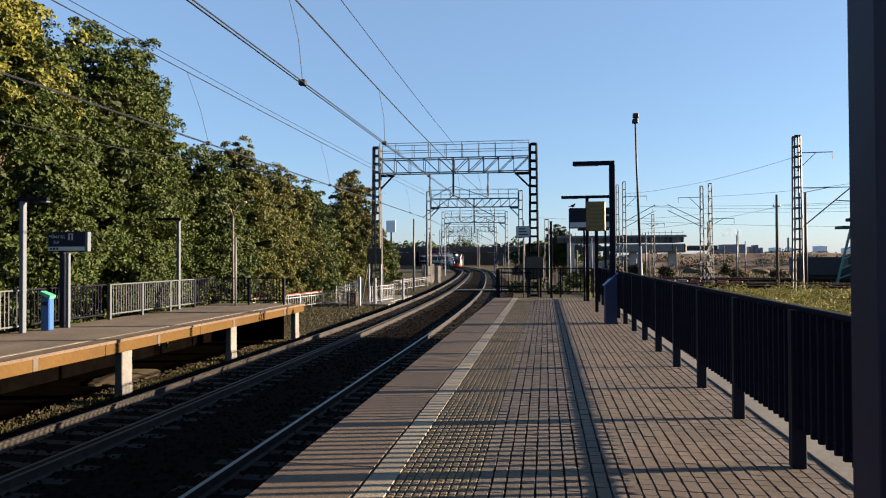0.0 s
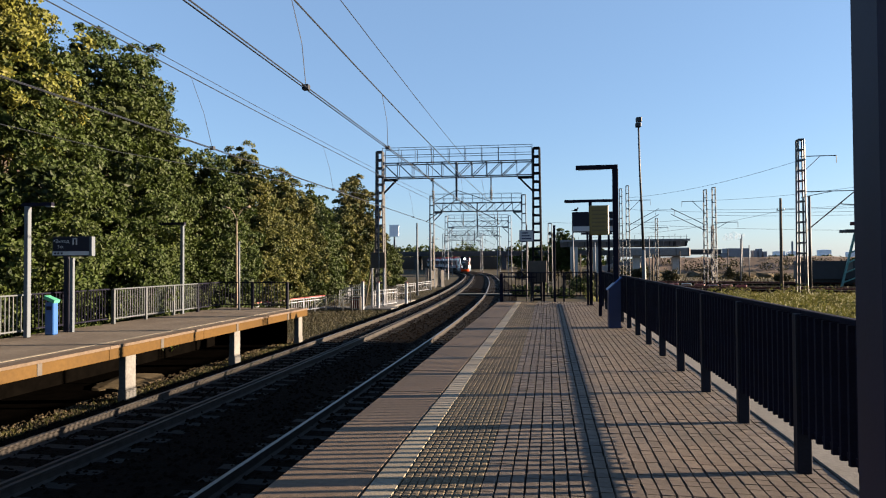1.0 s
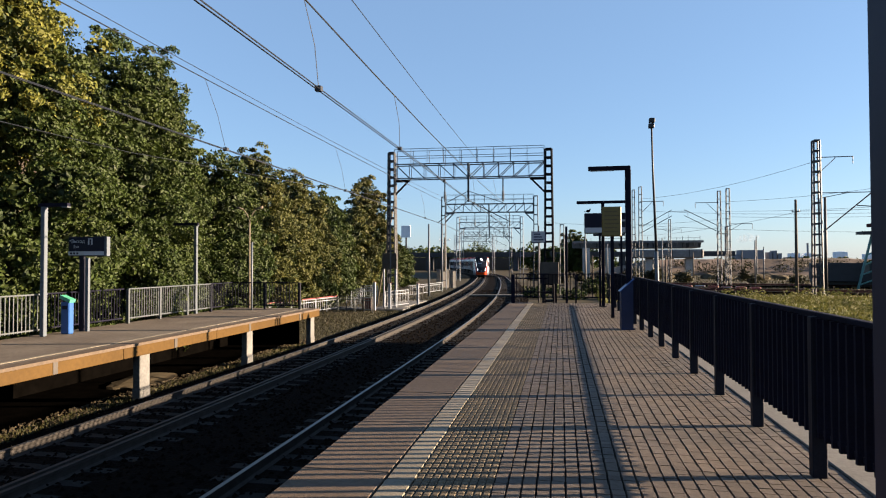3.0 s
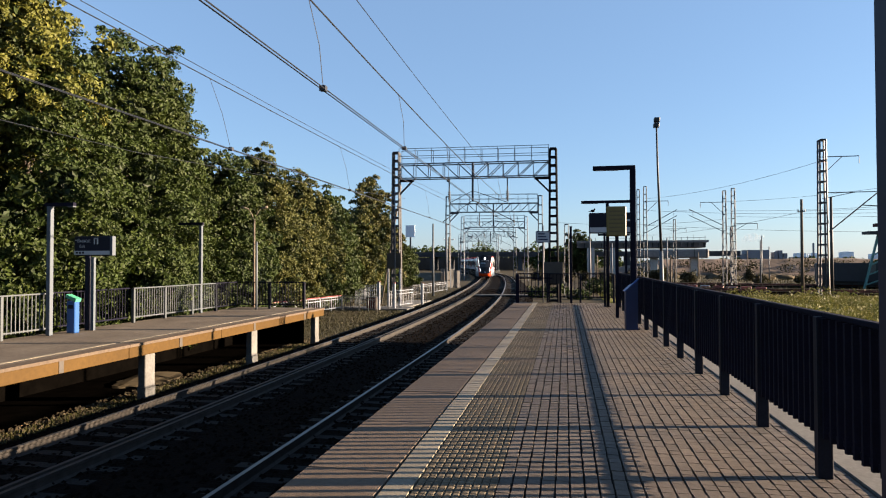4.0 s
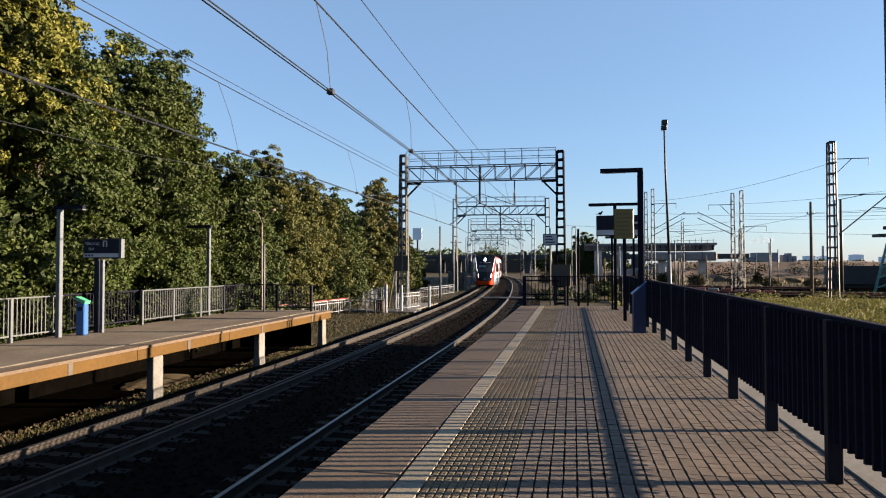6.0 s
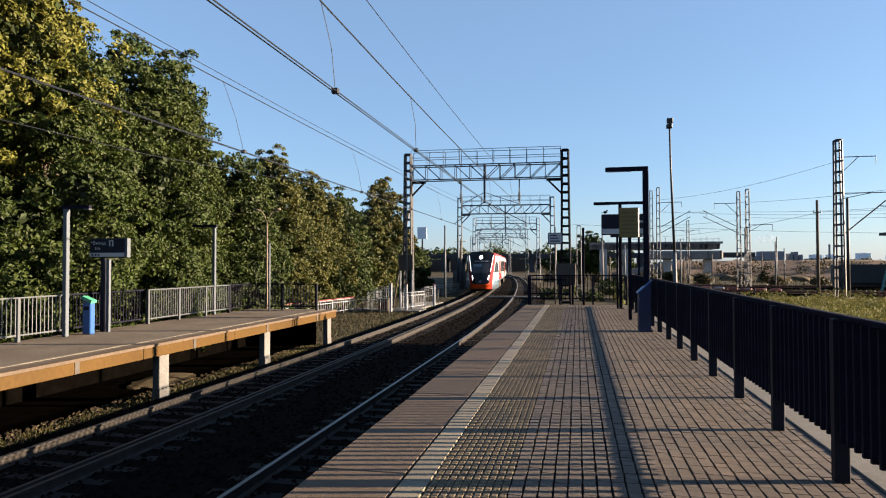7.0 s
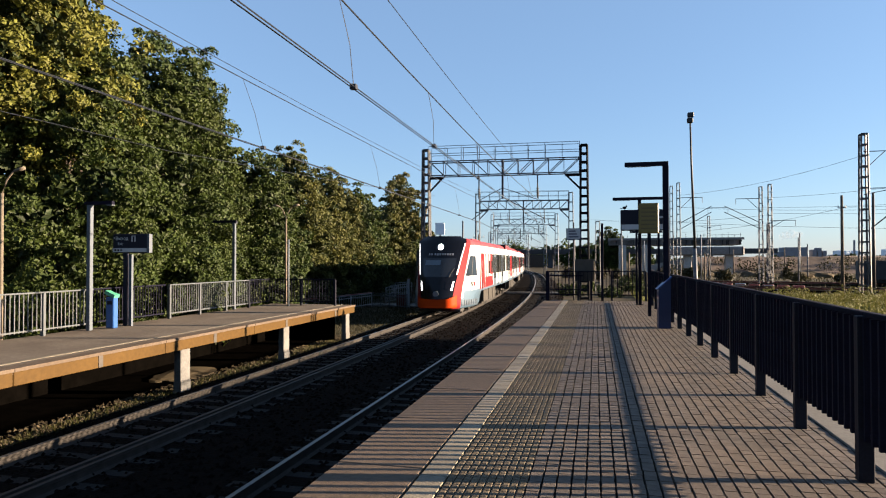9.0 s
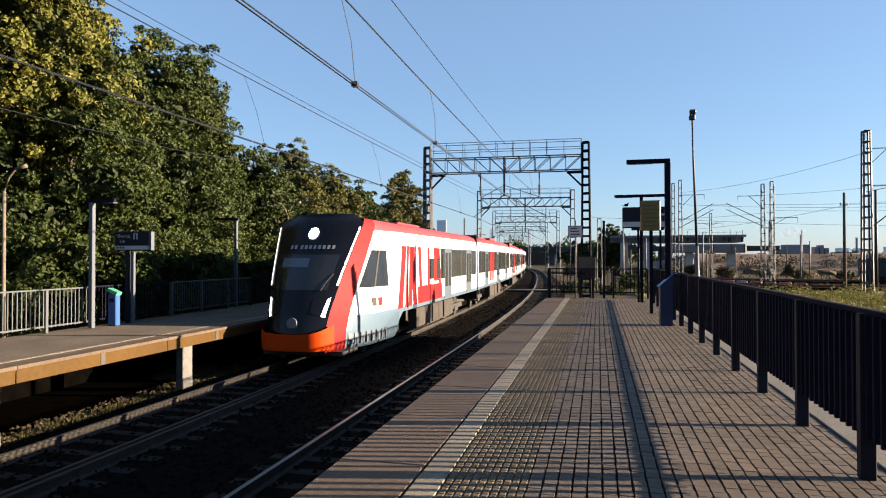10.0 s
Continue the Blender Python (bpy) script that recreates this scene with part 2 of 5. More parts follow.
# ---- tracks ----
def along(x, s0, s1, step=3.0):
    n = max(1, int(math.ceil((s1 - s0) / step)))
    return [track(x, s0 + (s1 - s0) * i / n) for i in range(n + 1)]


def swept(bm, path, profile, closed=True, mats=None):
    """A profile of (across, up) points carried along (place, heading) pairs."""
    rings = []
    for p, a in path:
        side = Vector((math.cos(a), math.sin(a), 0))
        rings.append([bm.verts.new(p + side * u + Vector((0, 0, v))) for u, v in profile])
    n = len(profile)
    for r, s in zip(rings, rings[1:]):
        for k in range(n if closed else n - 1):
            f = bm.faces.new((r[k], r[(k + 1) % n], s[(k + 1) % n], s[k]))
            if mats:
                f.material_index = mats[k]


bm = bmesh.new()
mid = (TRACK_L + TRACK_R) / 2
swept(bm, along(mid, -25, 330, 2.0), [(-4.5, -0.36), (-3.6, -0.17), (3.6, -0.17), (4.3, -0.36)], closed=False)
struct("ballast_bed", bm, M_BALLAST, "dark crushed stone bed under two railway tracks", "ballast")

RAIL_PROFILE = [(-0.036, 0), (0.036, 0), (0.036, -0.035), (0.010, -0.05), (0.010, -0.14), (0.07, -0.165), (0.07, -0.18),
                (-0.07, -0.18), (-0.07, -0.165), (-0.010, -0.14), (-0.010, -0.05), (-0.036, -0.035)]
for side_x in (TRACK_L, TRACK_R):
    trk = thing("railway_track", side_x, 0, 0, "steel running rails on concrete sleepers in dark ballast", "track", "pair of tracks")
    for off in (-0.797, 0.797):
        bm = bmesh.new()
        path = [(p - Vector((side_x, 0, 0)), a) for p, a in along(side_x, -25, 330, 2.5)]
        swept(bm, path, [(u + off, v) for u, v in RAIL_PROFILE], mats=[0] + [1] * 11)
        part("rail", bm, [M_RAILDIM if side_x == TRACK_L and off > 0 else M_RAILTOP, M_RUST], trk, "steel rail head with rusty web")
    if side_x == TRACK_L:
        bm = bmesh.new()
        swept(bm, [(p - Vector((side_x, 0, 0)), a) for p, a in along(side_x, -25, 120, 2.5)], [(u + 0.60, v - 0.012) for u, v in RAIL_PROFILE], mats=[0] + [1] * 11)
        part("guard_rail", bm, [M_RAILDIM, M_RUST], trk, "dull steel guard rail beside the running rail")
    bm = bmesh.new()
    quad_box(bm, -1.35, 1.35, -0.13, 0.13, -0.40, -0.165, 0.02)
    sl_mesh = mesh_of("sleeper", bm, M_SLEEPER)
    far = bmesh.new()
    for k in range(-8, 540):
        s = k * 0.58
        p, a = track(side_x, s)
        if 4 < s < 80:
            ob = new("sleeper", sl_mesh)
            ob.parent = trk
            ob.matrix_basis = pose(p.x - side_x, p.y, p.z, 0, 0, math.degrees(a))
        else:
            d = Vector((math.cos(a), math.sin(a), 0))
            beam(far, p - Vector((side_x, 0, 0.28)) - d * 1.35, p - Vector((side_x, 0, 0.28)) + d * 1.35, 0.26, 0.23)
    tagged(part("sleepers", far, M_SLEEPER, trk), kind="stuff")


def scatter_stones(name, count, place, size, material, label, seed=3):
    """Loose stones as one mesh of small uneven octahedra."""
    rng = np.random.default_rng(seed)
    base = np.array([(1, 0, 0), (0, 1, 0), (-1, 0, 0), (0, -1, 0), (0, 0, 0.8), (0, 0, -0.6)])
    tri = np.array([(0, 1, 4), (1, 2, 4), (2, 3, 4), (3, 0, 4), (1, 0, 5), (2, 1, 5), (3, 2, 5), (0, 3, 5)])
    c = np.array([place(rng) for _ in range(count)])
    r = rng.uniform(*size, count)
    th = rng.uniform(0, math.tau, count)
    v = base[None] * rng.uniform(0.6, 1.25, (count, 6, 1)) * r[:, None, None]
    x = v[..., 0] * np.cos(th)[:, None] - v[..., 1] * np.sin(th)[:, None]
    y = v[..., 0] * np.sin(th)[:, None] + v[..., 1] * np.cos(th)[:, None]
    v = np.stack([x, y, v[..., 2]], -1) + c[:, None]
    f = tri[None] + (np.arange(count) * 6)[:, None, None]
    me = bpy.data.meshes.new(name)
    me.from_pydata(v.reshape(-1, 3).tolist(), [], f.reshape(-1, 3).tolist())
    me.materials.append(material)
    return tagged(new(name, me), label, "stones", "", "stuff")


def on_bed(rng):
    s = 4 + 70 * rng.random() ** 1.6
    p, a = track(mid, s)
    u = rng.uniform(-4.3, 4.2)
    z = -0.165 if abs(u) < 3.6 else -0.17 - 0.21 * (abs(u) - 3.6)
    return p.x + u * math.cos(a), p.y + u * math.sin(a), p.z + z


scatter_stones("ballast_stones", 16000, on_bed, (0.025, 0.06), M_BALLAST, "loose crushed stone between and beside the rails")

# timber-and-cable crossing strip between the tracks
bm = bmesh.new()
p0, a0 = track(TRACK_L + 1.0, 58.5)
p1, a1 = track(TRACK_R + 1.6, 58.5)
beam(bm, p0 + Vector((0, 0, -0.02)), p1 + Vector((0, 0, -0.02)), 0.9, 0.12)
struct("cable_trough", bm, M_CONC, "pale concrete cable trough laid across the ballast", "trough")

# ---- near platform ----
PX0, PX1, PY0, PY1 = -2.0, 2.42, -14.0, 25.6
plat = struct("platform_near", bmesh.new(), M_CONC, "railway platform paved in small weathered grey-brown blocks", "platform")
bm = bmesh.new()
quad_box(bm, PX0 + 0.12, PX1, PY0, PY1, -0.35, -0.02)
part("deck_slab", bm, [M_JOINT], plat)
bm = bmesh.new()
quad_box(bm, PX0 + 0.9, PX1 - 0.5, PY0, PY1 - 0.5, -1.75, -0.352)
part("support_wall", bm, M_CONC, plat)
bm = bmesh.new()
quad_box(bm, 2.085, 2.42, PY0, PY1, -0.019, 0.012, 0.01)
part("kerb", bm, M_KERB, plat, "pale concrete kerb strip under the railing")
# edge slabs, each 1.49 m long
bm = bmesh.new()
quad_box(bm, 0, 0.70, 0.006, 1.484, -0.24, 0, 0.008)
edge_mesh = mesh_of("edge_slab", bm, M_SLAB)
bm = bmesh.new()
quad_box(bm, 0.004, 0.206, 0.004, 0.246, -0.05, 0.003, 0.004)
white_mesh = mesh_of("white_block", bm, M_WHITE)
for k in range(int((PY1 - PY0) / 1.49)):
    ob = new("edge_slab", edge_mesh)
    ob.parent = plat
    ob.location = (PX0, PY1 - (k + 1) * 1.49, random.uniform(-0.004, 0.003))
for k in range(int((PY1 - PY0) / 0.25)):
    ob = new("white_block", white_mesh)
    ob.parent = plat
    ob.location = (-1.285 + random.uniform(-0.003, 0.003), PY1 - (k + 1) * 0.25, random.uniform(-0.002, 0.002))


def tile_field(name, mesh, size, x0, nx, material, lift=0.0, near=0, loose=1.0):
    """A field of blocks: the nearest ones singly, the rest in one mesh."""
    sx, sy = size
    v0 = np.array([v.co[:] for v in mesh.vertices])
    f0 = [tuple(p.vertices) for p in mesh.polygons]
    vs, fs, n, singles = [], [], 0, 0
    rng = random.Random(5)
    for j in range(int((PY1 + 6.0) / sy)):
        for i in range(nx):
            o = (x0 + i * sx + rng.uniform(-0.003, 0.003) * loose, -6.0 + j * sy + rng.uniform(-0.001, 0.001) * loose, lift + rng.uniform(-0.003, 0.002) * loose)
            if 4.0 < o[1] < 6.5 and singles < near:
                ob = new(name, mesh)
                ob.parent = plat
                ob.location = o
                singles += 1
            else:
                vs.append(v0 + o)
                fs += [tuple(k + n for k in f) for f in f0]
                n += len(v0)
    me = bpy.data.meshes.new(name + "s")
    me.from_pydata(np.concatenate(vs).tolist(), [], fs)
    me.materials.append(material)
    ob = new(name + "s", me)
    ob.parent = plat
    tagged(ob, kind="stuff")


bm = bmesh.new()
v = [bm.verts.new(c) for c in ((0.004, 0.001, -0.03), (0.099, 0.001, -0.03), (0.099, 0.1025, -0.03), (0.004, 0.1025, -0.03),
                               (0.008, 0.003, 0), (0.095, 0.003, 0), (0.095, 0.1005, 0), (0.008, 0.1005, 0))]
for f in ((4, 5, 6, 7), (0, 1, 5, 4), (1, 2, 6, 5), (2, 3, 7, 6), (3, 0, 4, 7)):
    bm.faces.new([v[i] for i in f])
tile_field("paving_block", mesh_of("paving_block", bm, M_TILE), (0.1027, 0.1035), -0.49, 25, M_TILE, near=290)
bm = bmesh.new()
v = [bm.verts.new(c) for c in ((0.002, 0.002, -0.006), (0.056, 0.002, -0.006), (0.056, 0.061, -0.006), (0.002, 0.061, -0.006),
                               (0.013, 0.012, 0.0), (0.046, 0.012, 0.0), (0.046, 0.052, 0.0), (0.013, 0.052, 0.0))]
for f in ((4, 5, 6, 7), (0, 1, 5, 4), (1, 2, 6, 5), (2, 3, 7, 6), (3, 0, 4, 7)):
    bm.faces.new([v[i] for i in f])
tile_field("tactile_stud", mesh_of("tactile_stud", bm, M_TACT), (0.058, 0.063), -1.07, 10, M_TACT, loose=0.15)


# ---- near platform railing ----
def rail_panel(parent, length, top=1.182, low=0.312, foot=0.0, gap=0.12, material=M_FENCE, deep=0.075, post=True, thick=0.024, set_back=0.0):
    """One bay of pickets along local +y with its post at y=0."""
    if post:
        box_part("post", (-0.045, 0.058, -0.04, 0.04, foot, top + 0.01), M_FPOST if material is M_FENCE else material, parent, bevel=0.006)
    box_part("top_rail", (-0.028 + set_back, 0.034 + set_back, 0, length, top, top + 0.04), material, parent, bevel=0.006)
    box_part("bottom_rail", (-0.02 + set_back, 0.02 + set_back, 0.04, length - 0.04, low + 0.008, low + 0.045), material, parent)
    bm = bmesh.new()
    quad_box(bm, -deep / 2, deep / 2, -thick / 2, thick / 2, low - 0.012, top)
    me = mesh_of("picket", bm, material)
    n = int(round(length / gap))
    for k in range(n):
        ob = new("picket", me)
        ob.parent = parent
        ob.location = (set_back, (k + 0.5) * length / n, 0)


bay = thing("platform_railing", 1.87, 3.70, 0, "dark navy steel railing of close vertical pickets", "railing", "railing bays along the platform edge")
rail_panel(bay, 1.5, set_back=0.032, gap=0.125, deep=0.10, thick=0.030)
for k in list(range(-6, 0)) + list(range(1, 14)):
    copy_thing(bay, pose(1.87, 3.70 + 1.5 * k, 0))
end_bay = thing("end_railing", 1.85, PY1 + 0.05, 0, "dark railing of pickets closing the platform end", "railing", "railing bays across the platform end", 90)
rail_panel(end_bay, 1.27, top=1.12, low=0.2, gap=0.14)
for k in range(1, 3):
    copy_thing(end_bay, pose(1.85 - 1.27 * k, PY1 + 0.05, 0, 0, 0, 90))

# column of the platform shelter, beside the camera
colm = thing("shelter_column", 1.673, 3.86, 0, "dark blue-grey painted steel column of a shelter", "column")
box_part("shaft", (0, 0.115, -0.3, 0, 0.006, 3.6), M_COL, colm, bevel=0.008)
box_part("side_panel", (0.117, 0.9, -0.28, -0.03, 0.006, 3.6), M_COL, colm)

# ---- opposite platform ----
LX, LY1 = -9.82, 25.0
lp = struct("platform_far", bmesh.new(), M_LDECK, "low opposite platform on concrete piers with an ochre edge beam", "platform")
box_part("deck", (-13.6, LX - 0.02, -12, LY1, LPLAT - 0.10, LPLAT), M_LDECK, lp)
for k in range(9):
    y1 = LY1 - k * 4.0
    box_part("edge_beam", (LX - 0.16, LX, y1 - 3.985, y1, LPLAT - 0.31, LPLAT - 0.062), M_YELLOW, lp, "ochre painted edge beam", bevel=0.01)
    box_part("deck_edge", (LX - 0.30, LX + 0.03, y1 - 3.99, y1, LPLAT - 0.06, LPLAT + 0.004), M_SLAB, lp)
    box_part("edge_line", (LX - 0.62, LX - 0.50, y1 - 3.99, y1, LPLAT - 0.02, LPLAT + 0.006), M_WHITE, lp)
    box_part("beam_joint", (LX - 0.08, LX + 0.012, y1 - 2.06, y1 - 1.94, LPLAT - 0.30, LPLAT - 0.064), M_BROWNB, lp)
for k in range(5):
    y = 24.75 - 5.35 * k
    bm = bmesh.new()
    quad_box(bm, LX - 0.40, LX - 0.20, y - 0.19, y + 0.19, -1.8, LPLAT - 0.312, 0.015)
    quad_box(bm, LX - 0.41, LX - 0.19, y - 0.20, y + 0.20, -1.85, -1.42, 0.01)
    part("pier", bm, M_CONC, lp, "weathered square concrete pier")
    box_part("cross_beam", (-13.5, LX - 0.2, y - 0.12, y + 0.12, LPLAT - 0.32, LPLAT - 0.102), M_CONC, lp)
# back and end walls: shade under the deck put into their colour
box_part("rear_wall", (-13.5, -13.3, -12, LY1 - 0.3, -1.8, LPLAT - 0.32), M_VOID, lp, "back wall under the platform, near-black in place of shade")

box_part("end_wall", (-13.3, LX - 0.75, LY1 - 0.45, LY1 - 0.3, -1.8, LPLAT - 0.105), M_VOID, lp, "end wall under the platform, near-black in place of shade")

# sheet added over the soil, near-black as shade below the deck
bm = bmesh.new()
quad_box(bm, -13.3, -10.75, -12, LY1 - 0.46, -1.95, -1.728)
struct("damp_soil", bm, M_VOID, "near-black sheet standing for the shade under the platform", "soil")

bm = bmesh.new()
bmesh.ops.create_icosphere(bm, subdivisions=3, radius=1)
for v in bm.verts:
    v.co = Vector((v.co.x * 0.7, v.co.y * 1.2, v.co.z * 0.14)) * (1 + 0.15 * noise.noise(v.co * 2.3))
    v.co += Vector((-11.6, 16.2, -1.72))
tagged(part("sand_mound", bm, M_RUBBLE), "low heap of pale sandy soil under the platform", "soil heap")


def left_bay(x, y, turn, length=1.6, material=M_GREYF, label="grey steel railing with vertical bars on the platform"):
    t = thing("platform_railing", x, y, LPLAT, label, "railing", "railing bays on the opposite platform", turn)
    rail_panel(t, length, top=1.06, low=0.14, gap=0.125, material=material, deep=0.02, thick=0.022)
    return t


b0 = left_bay(-13.35, 17.85, 0)
for k in list(range(-6, -2)) + [1, 2]:
    copy_thing(b0, pose(-13.35, 17.85 + 1.6 * k, LPLAT))
bd0 = left_bay(-13.5, 16.25, 0, 1.6, M_FENCE, "dark steel railing with vertical bars on the platform")
copy_thing(bd0, pose(-13.5, 14.65, LPLAT))
copy_thing(bd0, pose(-13.35, 22.65, LPLAT))
b1 = left_bay(-10.4, 24.3, 90, 1.5, M_FENCE, "dark steel end railing with vertical bars")
copy_thing(b1, pose(-11.9, 24.3, LPLAT, 0, 0, 90))


# ---- trees ----
def leaf_mesh(name, lobes, count, size, material, seed, spray=0, reach=0.25):
    """A crown of small bent leaves round several uneven lobes (centre, radii); spray is the number of leaves on a bough, reach its radius."""
    rng = np.random.default_rng(seed)
    leaves, count = count, (count // spray if spray else count)
    w = np.array([r[0] * r[1] + r[1] * r[2] + r[0] * r[2] for _, r in lobes])
    pick = rng.choice(len(lobes), count, p=w / w.sum())
    c = np.array([l[0] for l in lobes])[pick]
    rad = np.array([l[1] for l in lobes])[pick]
    d = rng.normal(size=(count, 3))
    d /= np.linalg.norm(d, axis=1, keepdims=True)
    ph = rng.uniform(0, 6.28, (len(lobes), 3))[pick]
    lump = 1 + 0.18 * np.sin(d[:, 0] * 6 + ph[:, 0]) + 0.17 * np.sin(d[:, 1] * 8 + ph[:, 1]) + 0.15 * np.sin(d[:, 2] * 9 + ph[:, 2])
    depth = 1 - 0.42 * rng.random(count) ** 2.0
    p = c + d * rad * (lump * depth)[:, None]
    if spray:
        own = rng.integers(0, count, leaves)
        wide = rng.uniform(0.55, 1.35, count)[own, None] * reach
        out = rng.normal(size=(leaves, 3))
        out /= np.linalg.norm(out, axis=1, keepdims=True)
        out = out + d[own] * 0.8 + [0, 0, 0.25]
        out /= np.linalg.norm(out, axis=1, keepdims=True)
        p = p[own] + out * wide * rng.uniform(0.55, 1.05, (leaves, 1)) * [1, 1, 0.75]
        d, count = out, leaves
    s = rng.uniform(*size, count)
    n = d + rng.normal(size=(count, 3)) * 0.75
    n /= np.linalg.norm(n, axis=1, keepdims=True)
    a = np.cross(n, rng.normal(size=(count, 3)))
    a /= np.linalg.norm(a, axis=1, keepdims=True)
    b = np.cross(n, a)
    tip, side = a * s[:, None], b * (s * 0.62)[:, None]
    fold = n * (s * 0.18)[:, None]
    v = np.stack([p - tip, p + side + fold, p + tip, p - side + fold], 1)
    idx = np.arange(count)[:, None] * 4
    f = np.concatenate([idx + [0, 1, 2], idx + [0, 2, 3]], 1).reshape(-1, 3)
    me = bpy.data.meshes.new(name)
    me.from_pydata(v.reshape(-1, 3).tolist(), [], f.tolist())
    me.materials.append(material)
    return me


def tree(x, y, height, width, material, leaves, size, seed, base=-1.75, low=0.08, bark=M_BARK, label="tall leafy tree with dense green crown", lobes_n=22, point=0.0):
    rng = random.Random(seed)
    t = thing("tree", x, y, base, label, "tree", "row of trees behind the platform")
    bm = bmesh.new()
    top = height * 0.82
    lean = (rng.uniform(-0.3, 0.3), rng.uniform(-0.3, 0.3))
    tube(bm, [(0, 0, 0), (lean[0] * 0.3, lean[1] * 0.3, top * 0.35), (lean[0], lean[1], top)], [0.022 * height, 0.016 * height, 0.03], 7)
    lobes = [((lean[0], lean[1], height * 0.86), (width * (0.26 - 0.12 * point), width * (0.26 - 0.12 * point), height * 0.14))]
    for k in range(lobes_n):
        f = low + 0.10 + (0.72 - low) * (k + rng.random() * 0.6) / lobes_n
        a = k * 2.4 + rng.uniform(-0.4, 0.4)
        spread = width * 0.5 * (0.62 + 0.38 * math.sin(math.pi * min(1, f * 1.05 + 0.12)))
        spread *= 1 - 1.1 * point * max(0, f - 0.4)
        r = spread * rng.uniform(0.36, 0.54)
        cx, cy = math.cos(a) * (spread - r) * 1.15, math.sin(a) * (spread - r) * 1.15
        z = f * height
        lobes.append(((cx, cy, z), (r, r, r * rng.uniform(0.8, 1.15))))
        tube(bm, [(lean[0] * f, lean[1] * f, z * 0.72), (cx * 0.6, cy * 0.6, z * 0.92), (cx * 1.05, cy * 1.05, z + r * 0.3)], [0.008 * height, 0.005 * height, 0.012], 5)
    part("trunk", bm, bark, t)
    k = 0.52 if y < 48 else 0.68
    me = leaf_mesh("crown", lobes, int(leaves * 3.3 if y < 48 else leaves * 1.9), (size[0] * k, size[1] * k), material, seed, 80, 0.42 if y < 48 else 0.6)
    ob = new("crown", me)
    ob.parent = t
    # dark leaves added inside the lobes so the crown's gaps look shaded
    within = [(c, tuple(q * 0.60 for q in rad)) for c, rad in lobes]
    inner = new("gap_shade_leaves", leaf_mesh("gap_shade_leaves", within, 9000, (0.09, 0.17), M_LEAFD, seed + 500))
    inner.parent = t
    return t


tree(-18.7, 16.4, 14.5, 8.4, M_LEAFT, 30000, (0.10, 0.19), 11, low=0.46, label="tall tree with yellowing autumn leaves")
tree(-17.0, 17.4, 10.4, 7.0, M_LEAF, 30000, (0.10, 0.17), 12, low=0.0)
tree(-17.9, 22.5, 12.7, 6.8, M_LEAF, 30000, (0.10, 0.18), 13, low=0.0)
tree(-17.7, 25.2, 12.3, 4.6, M_LEAF, 22000, (0.10, 0.18), 14, low=0.0)
tree(-17.5, 29.8, 9.1, 5.6, M_LEAF, 20000, (0.11, 0.19), 15, low=0.0)
tree(-18.4, 36.5, 10.6, 5.6, M_LEAFY, 15000, (0.12, 0.20), 16, low=0.02, label="tree with pointed crown of yellowing leaves", point=0.55)
tree(-18.6, 41.0, 10.0, 5.2, M_LEAFY, 14000, (0.12, 0.20), 17, low=0.02, label="tree with pointed crown of yellowing leaves", point=0.6)
tree(-19.2, 46.0, 9.5, 5.0, M_LEAFY, 13000, (0.12, 0.22), 18, low=0.0, point=0.6)
tree(-20.5, 53.0, 8.9, 5.5, M_LEAF, 12000, (0.14, 0.24), 19, low=0.0, point=0.6)
tree(-19.6, 58.0, 8.6, 5.5, M_LEAFY, 12000, (0.14, 0.24), 20, low=0.0, point=0.6)
tree(-23.5, 62.0, 10.6, 6.0, M_LEAF, 11000, (0.15, 0.26), 21, point=0.6)
tree(-21.4, 68.0, 13.2, 7.6, M_LEAFO, 14000, (0.15, 0.26), 22, label="tree with russet and green autumn leaves", point=0.4)
tree(-21.4, 76.0, 7.2, 5.4, M_LEAF, 10000, (0.16, 0.28), 23, low=0.0)
tree(-24.0, 88.0, 5.8, 7.0, M_LEAF, 9000, (0.18, 0.30), 24, low=0.0)
tree(-29.0, 100.0, 5.4, 8.0, M_LEAF, 8000, (0.2, 0.32), 25, low=0.0)
tree(-15.2, 21.0, 4.0, 3.4, M_LEAF, 9000, (0.09, 0.15), 27, low=0.0, label="leafy bush behind the platform railing")
tree(-16.0, 28.5, 4.4, 4.2, M_LEAF, 9000, (0.10, 0.16), 28, low=0.0, label="leafy bush behind the platform railing")
for x, y, h, w, seed in ((-18.6, 33.5, 4.8, 3.4, 71), (-18.9, 38.5, 5.4, 3.8, 72), (-18.6, 44.5, 5.6, 4.0, 73), (-19.2, 50.5, 5.8, 4.4, 74), (-20.2, 60.0, 5.6, 4.6, 75), (-19.8, 66.0, 5.6, 4.6, 76)):
    tree(x, y, h, w, M_LEAF, 8500, (0.11, 0.19), seed, low=0.0, label="leafy green bush at the foot of the taller trees")
tree(-22.0, 12.0, 13.0, 8.0, M_LEAFD, 14000, (0.12, 0.2), 29)
tree(-23.0, 26.0, 11.5, 8.0, M_LEAFD, 14000, (0.12, 0.2), 30)
tree(-24.0, 38.0, 8.8, 8.0, M_LEAFD, 10000, (0.14, 0.22), 31)
tree(2.9, 150.0, 10.9, 7.2, M_LEAF, 9000, (0.2, 0.34), 32, low=0.0, label="dark leafy tree beyond the platform end")
tree(-4.6, 150.0, 6.8, 4.6, M_LEAF, 5000, (0.2, 0.34), 33, low=0.0, label="dark leafy tree beyond the platform end")


